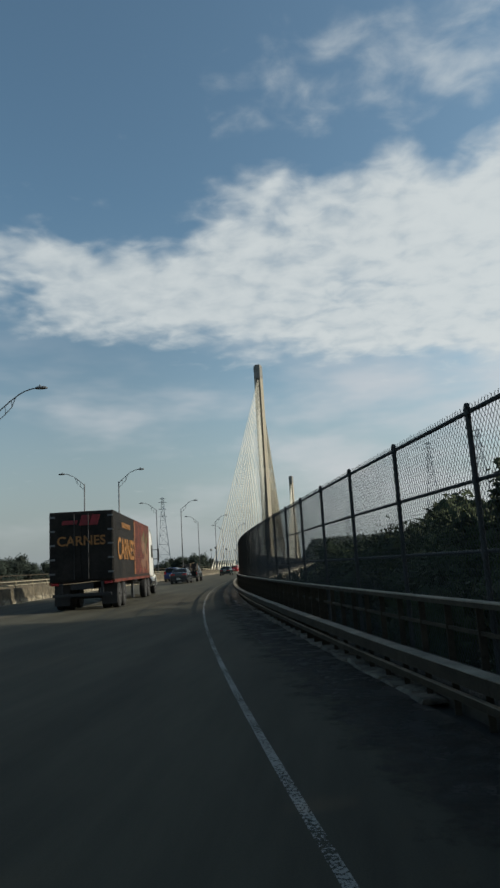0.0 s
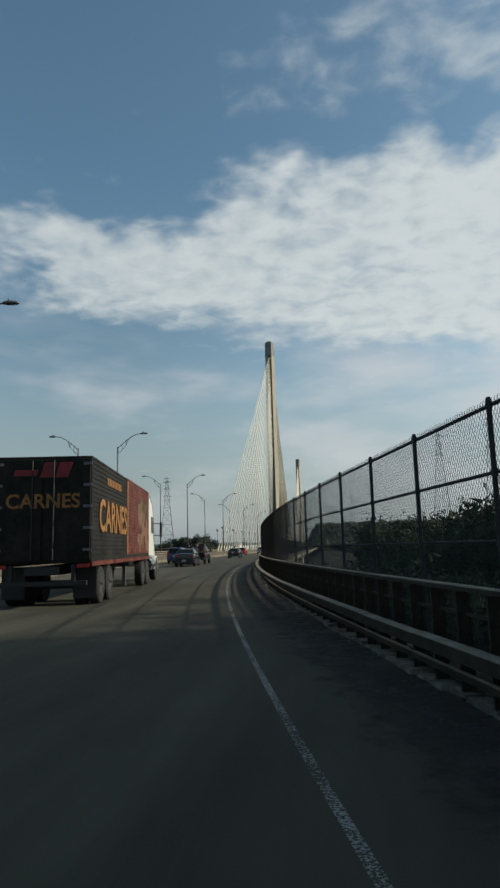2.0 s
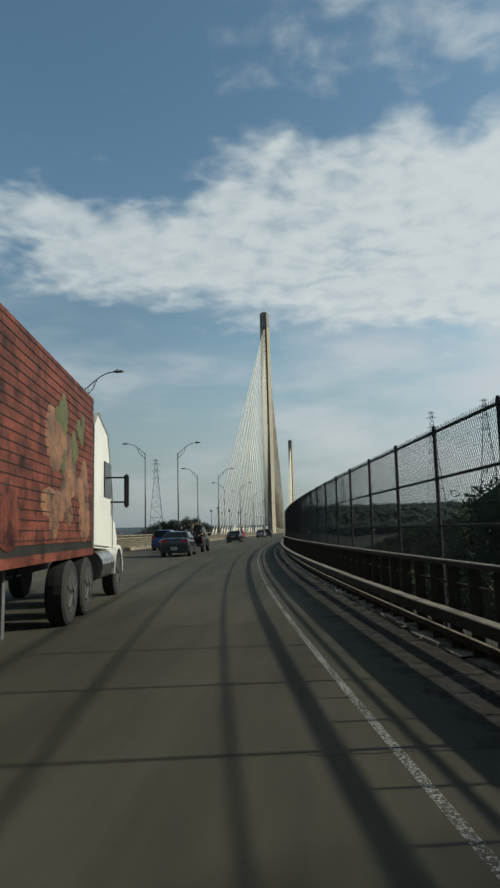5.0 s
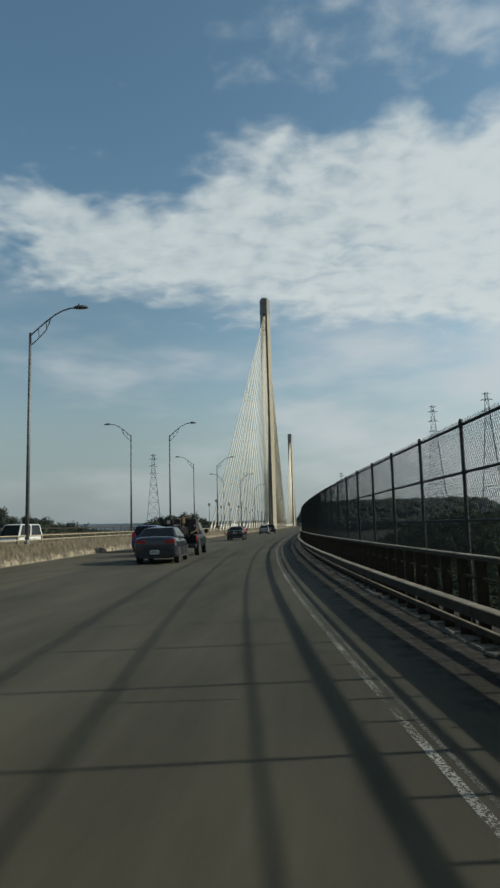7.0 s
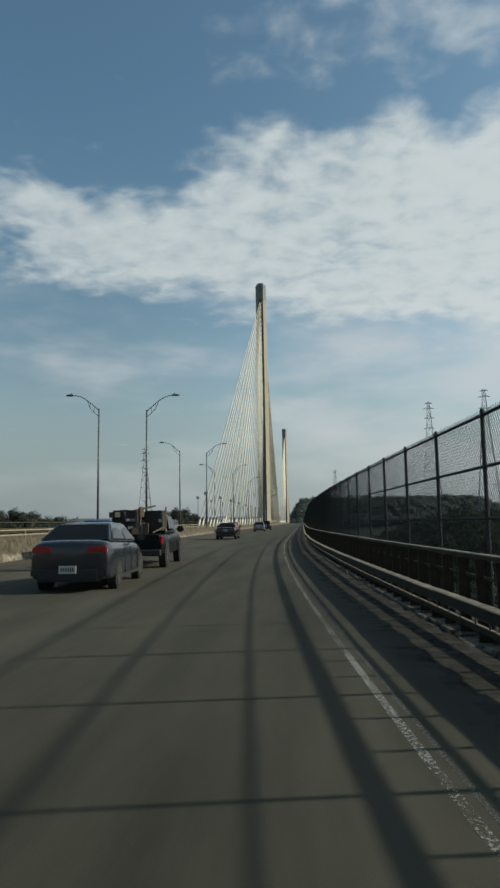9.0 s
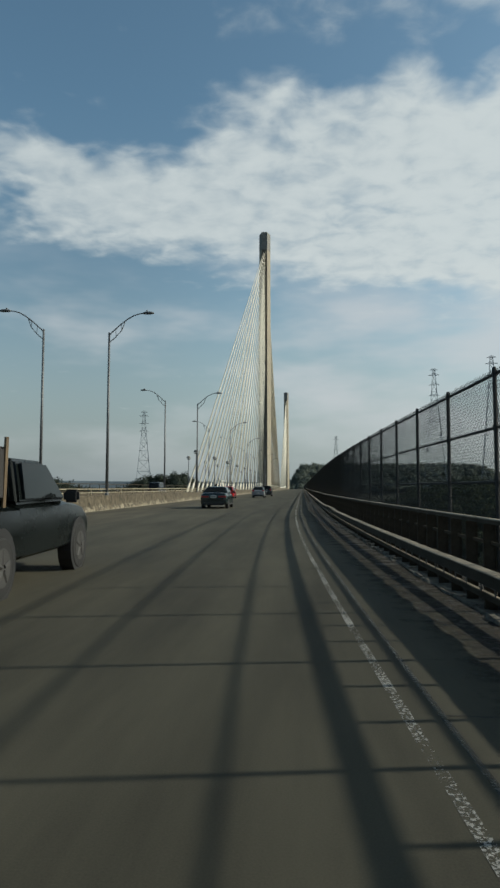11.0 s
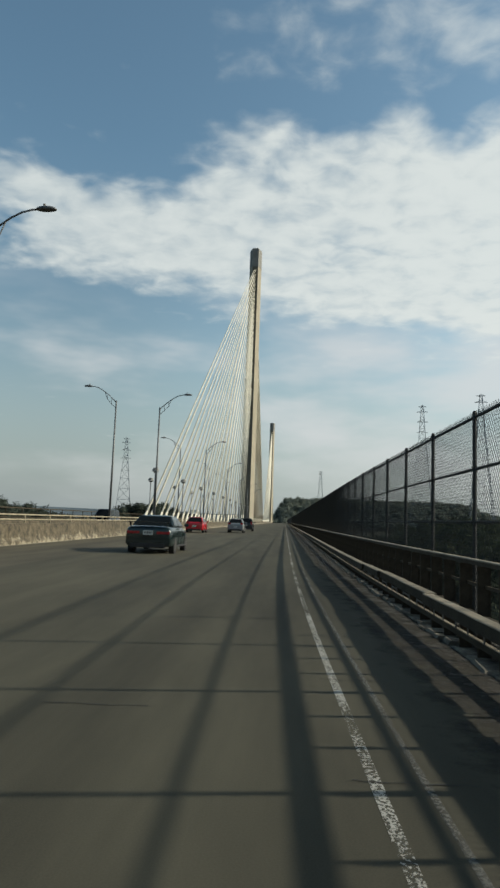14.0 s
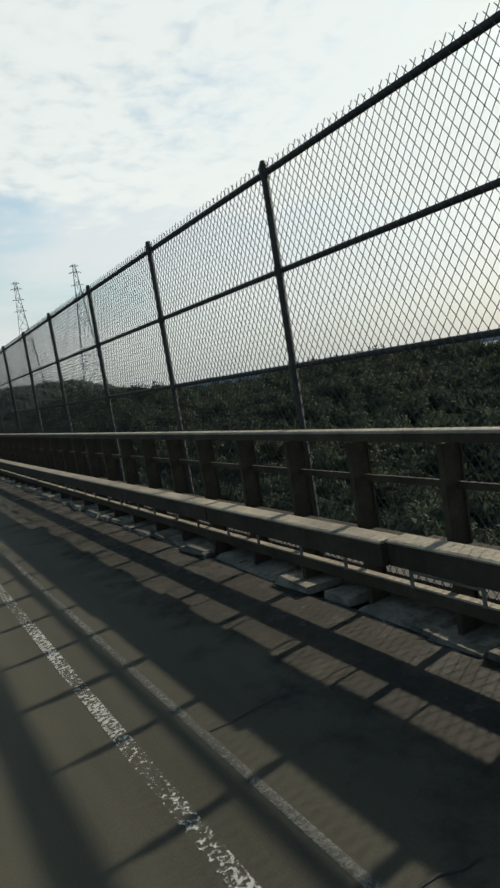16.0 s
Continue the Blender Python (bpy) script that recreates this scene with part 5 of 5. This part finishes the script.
    # rear doors
    for sx in (-1, 1):
        bm = bmesh.new()
        box(bm, (sx * .63, -.012, (Z0 + Z1) / 2), (1.20, .05, Z1 - Z0 - .16))
        bmesh.ops.bevel(bm, geom=bm.edges[:], offset=.012, segments=1, affect="EDGES")
        dr = part("rear_door", bm, blk, tr)
        for k in range(5):
            bm = bmesh.new()
            box(bm, (sx * 1.16, -.045, Z0 + .35 + k * .56), (.22, .03, .07))
            part("hinge", bm, M_STEEL, dr)
        bm = bmesh.new()
        tube(bm, (sx * .28, -.06, Z0 + .1), (sx * .28, -.06, Z1 - .12), .02, n=6)
        part("lock_rod", bm, M_BLACK, dr)
        bm = bmesh.new()
        box(bm, (sx * 1.05, -.02, Z0 - .06), (.30, .06, .10))
        part("tail_light", bm, M_TAIL, tr)
    me = text_mesh("CARNES", .52, .004)
    me.materials.append(yel)
    t = part("lettering", me, None, tr, "yellow lettering")
    t.matrix_world = ob.matrix_world @ Matrix.Translation((0, -.045, 2.72)) @ Matrix.Rotation(radians(90), 4, "X")
    bm = bmesh.new()
    for x, w in ((.12, .34), (.52, .34)):
        box(bm, (x, -.045, 3.55), (w, .012, .40))
    box(bm, (-.45, -.045, 3.48), (.6, .012, .16))
    for v in bm.verts:      # slanted blocks
        v.co.x += (v.co.z - 3.5) * .28
    bmesh.ops.bevel(bm, geom=bm.edges[:], offset=.005, segments=1, affect="EDGES")
    part("emblem", bm, mat("red_emblem_paint", (0.20, 0.012, 0.018), 0.6, var=0.3, scale=4, fine=25, bump=0.0), tr, "red emblem blocks")
    # running gear
    bm = bmesh.new()
    box(bm, (0, TL / 2, Z0 - .18), (.9, TL, .22))
    part("frame", bm, M_BLACK, ob)
    bm = bmesh.new()
    box(bm, (0, .02, .62), (2.3, .10, .12))
    for sx in (-1, 1):
        box(bm, (sx * .8, .02, .85), (.1, .08, .5))
    part("underride_guard", bm, M_BLACK, ob)
    for yy in (1.35, 2.62):
        for sx in (-1, 1):
            wheel(ob, sx * 1.12, yy, .51, .30)
            bm = bmesh.new()
            tube(bm, (sx * .60, yy, .51), (sx * .9, yy, .51), .50, n=20)
            part("inner_wheel", bm, M_TYRE, ob)
        bm = bmesh.new()
        tube(bm, (-1.1, yy, .51), (1.1, yy, .51), .09, n=8)
        part("axle", bm, M_BLACK, ob)
    for sx in (-1, 1):
        bm = bmesh.new()
        box(bm, (sx * .95, .72, .62), (.62, .02, .85))
        part("mud_flap", bm, M_BLACK, ob)
        bm = bmesh.new()
        box(bm, (sx * .8, 8.0, .62), (.12, .12, 1.0))
        part("landing_leg", bm, M_STEEL, ob)
    # tractor
    y0 = TL - 1.6
    bm = bmesh.new()
    box(bm, (0, y0 + 3.4, .92), (.95, 7.2, .24))
    part("tractor_frame", bm, M_BLACK, ob)
    bm = bmesh.new()
    prof = [(TL + .55, 1.15), (TL + .55, 3.55), (TL + .95, 3.85), (TL + 2.1, 3.55), (TL + 2.75, 2.25), (TL + 2.75, 1.05)]
    loft(bm, [[(sx * 1.18, y, z) for y, z in prof] for sx in (-1, -.96, .96, 1)])
    bmesh.ops.bevel(bm, geom=[e for e in bm.edges if e.calc_length() > .5], offset=.06, segments=2, affect="EDGES")
    cabp = part("cab", bm, M_WHITE, ob, "white tractor cab with a roof fairing")
    bm = bmesh.new()
    prof = [(TL + 2.70, 1.0), (TL + 2.70, 2.05), (TL + 4.1, 1.75), (TL + 4.45, 1.35), (TL + 4.45, .62), (TL + 2.8, .7)]
    loft(bm, [[(sx * 1.02, y, z) for y, z in prof] for sx in (-1, 1)])
    bmesh.ops.bevel(bm, geom=bm.edges[:], offset=.09, segments=2, affect="EDGES")
    part("hood", bm, M_WHITE, ob)
    for sx in (-1, 1):
        bm = bmesh.new()
        box(bm, (sx * 1.19, TL + 2.05, 2.55), (.03, .8, .75))
        part("side_window", bm, M_GLASS, cabp)
        bm = bmesh.new()
        box(bm, (sx * 1.52, TL + 2.6, 2.35), (.10, .16, .75))
        bmesh.ops.bevel(bm, geom=bm.edges[:], offset=.03, segments=2, affect="EDGES")
        tube(bm, (sx * 1.15, TL + 2.5, 2.65), (sx * 1.5, TL + 2.6, 2.65), .02, n=6)
        tube(bm, (sx * 1.15, TL + 2.5, 2.1), (sx * 1.5, TL + 2.6, 2.1), .02, n=6)
        part("mirror", bm, M_BLACK, cabp)
        bm = bmesh.new()
        tube(bm, (sx * 1.0, TL + .9, .78), (sx * 1.0, TL + 2.3, .78), .31, n=18)
        part("fuel_tank", bm, M_CHROME, ob, "chrome fuel tank")
        for yy in (TL - 1.55, TL - .28):
            wheel(ob, sx * 1.10, yy, .51, .30)
        wheel(ob, sx * 1.05, TL + 3.45, .50, .29)
        bm = bmesh.new()
        loft(bm, [[(sx * (1.05 + o), TL + 3.45 + .62 * math.cos(a), .52 + .62 * math.sin(a)) for a in [math.pi * k / 8 for k in range(9)]] + [(sx * (1.05 + o), TL + 3.45 + .55 * math.cos(a), .52 + .55 * math.sin(a)) for a in [math.pi * k / 8 for k in range(8, -1, -1)]] for o in (-.17, .17)])
        part("fender", bm, M_WHITE, ob)
    return ob


semi(35.4, -4.75)


def box_truck(s, off):
    """A small delivery truck coming the other way; forward is -y."""
    ob = thing("box_truck", "small white delivery box truck on the opposite carriageway", "truck", m=Matrix.Translation(at(s, off, 0)) @ Matrix.Rotation(radians(turn(s) + 180), 4, "Z"))
    bm = bmesh.new()
    box(bm, (0, 2.2, 1.95), (2.1, 4.4, 2.2))
    bmesh.ops.bevel(bm, geom=bm.edges[:], offset=.04, segments=2, affect="EDGES")
    cargo = part("cargo_box", bm, M_WHITE, ob)
    for sx in (-1, 1):
        bm = bmesh.new()
        for k in range(5):
            box(bm, (sx * 1.056, .5 + k * .85, 1.95), (.012, .04, 2.0))
        part("panel_seam", bm, M_STEEL, cargo)
    bm = bmesh.new()
    prof = [(4.5, .55), (4.5, 2.25), (4.75, 2.4), (5.5, 2.35), (6.0, 1.5), (6.25, 1.3), (6.25, .55)]
    loft(bm, [[(sx * .98, y, z) for y, z in prof] for sx in (-1, 1)])
    bmesh.ops.bevel(bm, geom=bm.edges[:], offset=.06, segments=2, affect="EDGES")
    soft(part("cab", bm, M_WHITE, ob))
    bm = bmesh.new()
    quad_pane(bm, [(-.85, 6.0, 1.52), (.85, 6.0, 1.52), (.78, 5.56, 2.25), (-.78, 5.56, 2.25)], .03, .03)
    part("windscreen", bm, M_GLASS, ob)
    bm = bmesh.new()
    box(bm, (0, 3.0, .68), (.8, 6.0, .2))
    part("frame", bm, M_BLACK, ob)
    for sx in (-1, 1):
        bm = bmesh.new()
        box(bm, (sx * .99, 5.1, 1.85), (.02, .8, .6))
        part("side_window", bm, M_GLASS, ob)
        bm = bmesh.new()
        box(bm, (sx * .75, 6.26, .95), (.3, .06, .2))
        part("headlight", bm, M_PLATE, ob)
        for yy in (1.2, 5.2):
            wheel(ob, sx * .86, yy, .40, .24)
    bm = bmesh.new()
    box(bm, (0, 6.3, .58), (1.9, .14, .24))
    part("front_bumper", bm, M_BLACK, ob)
    return ob


box_truck(230, -19.5)
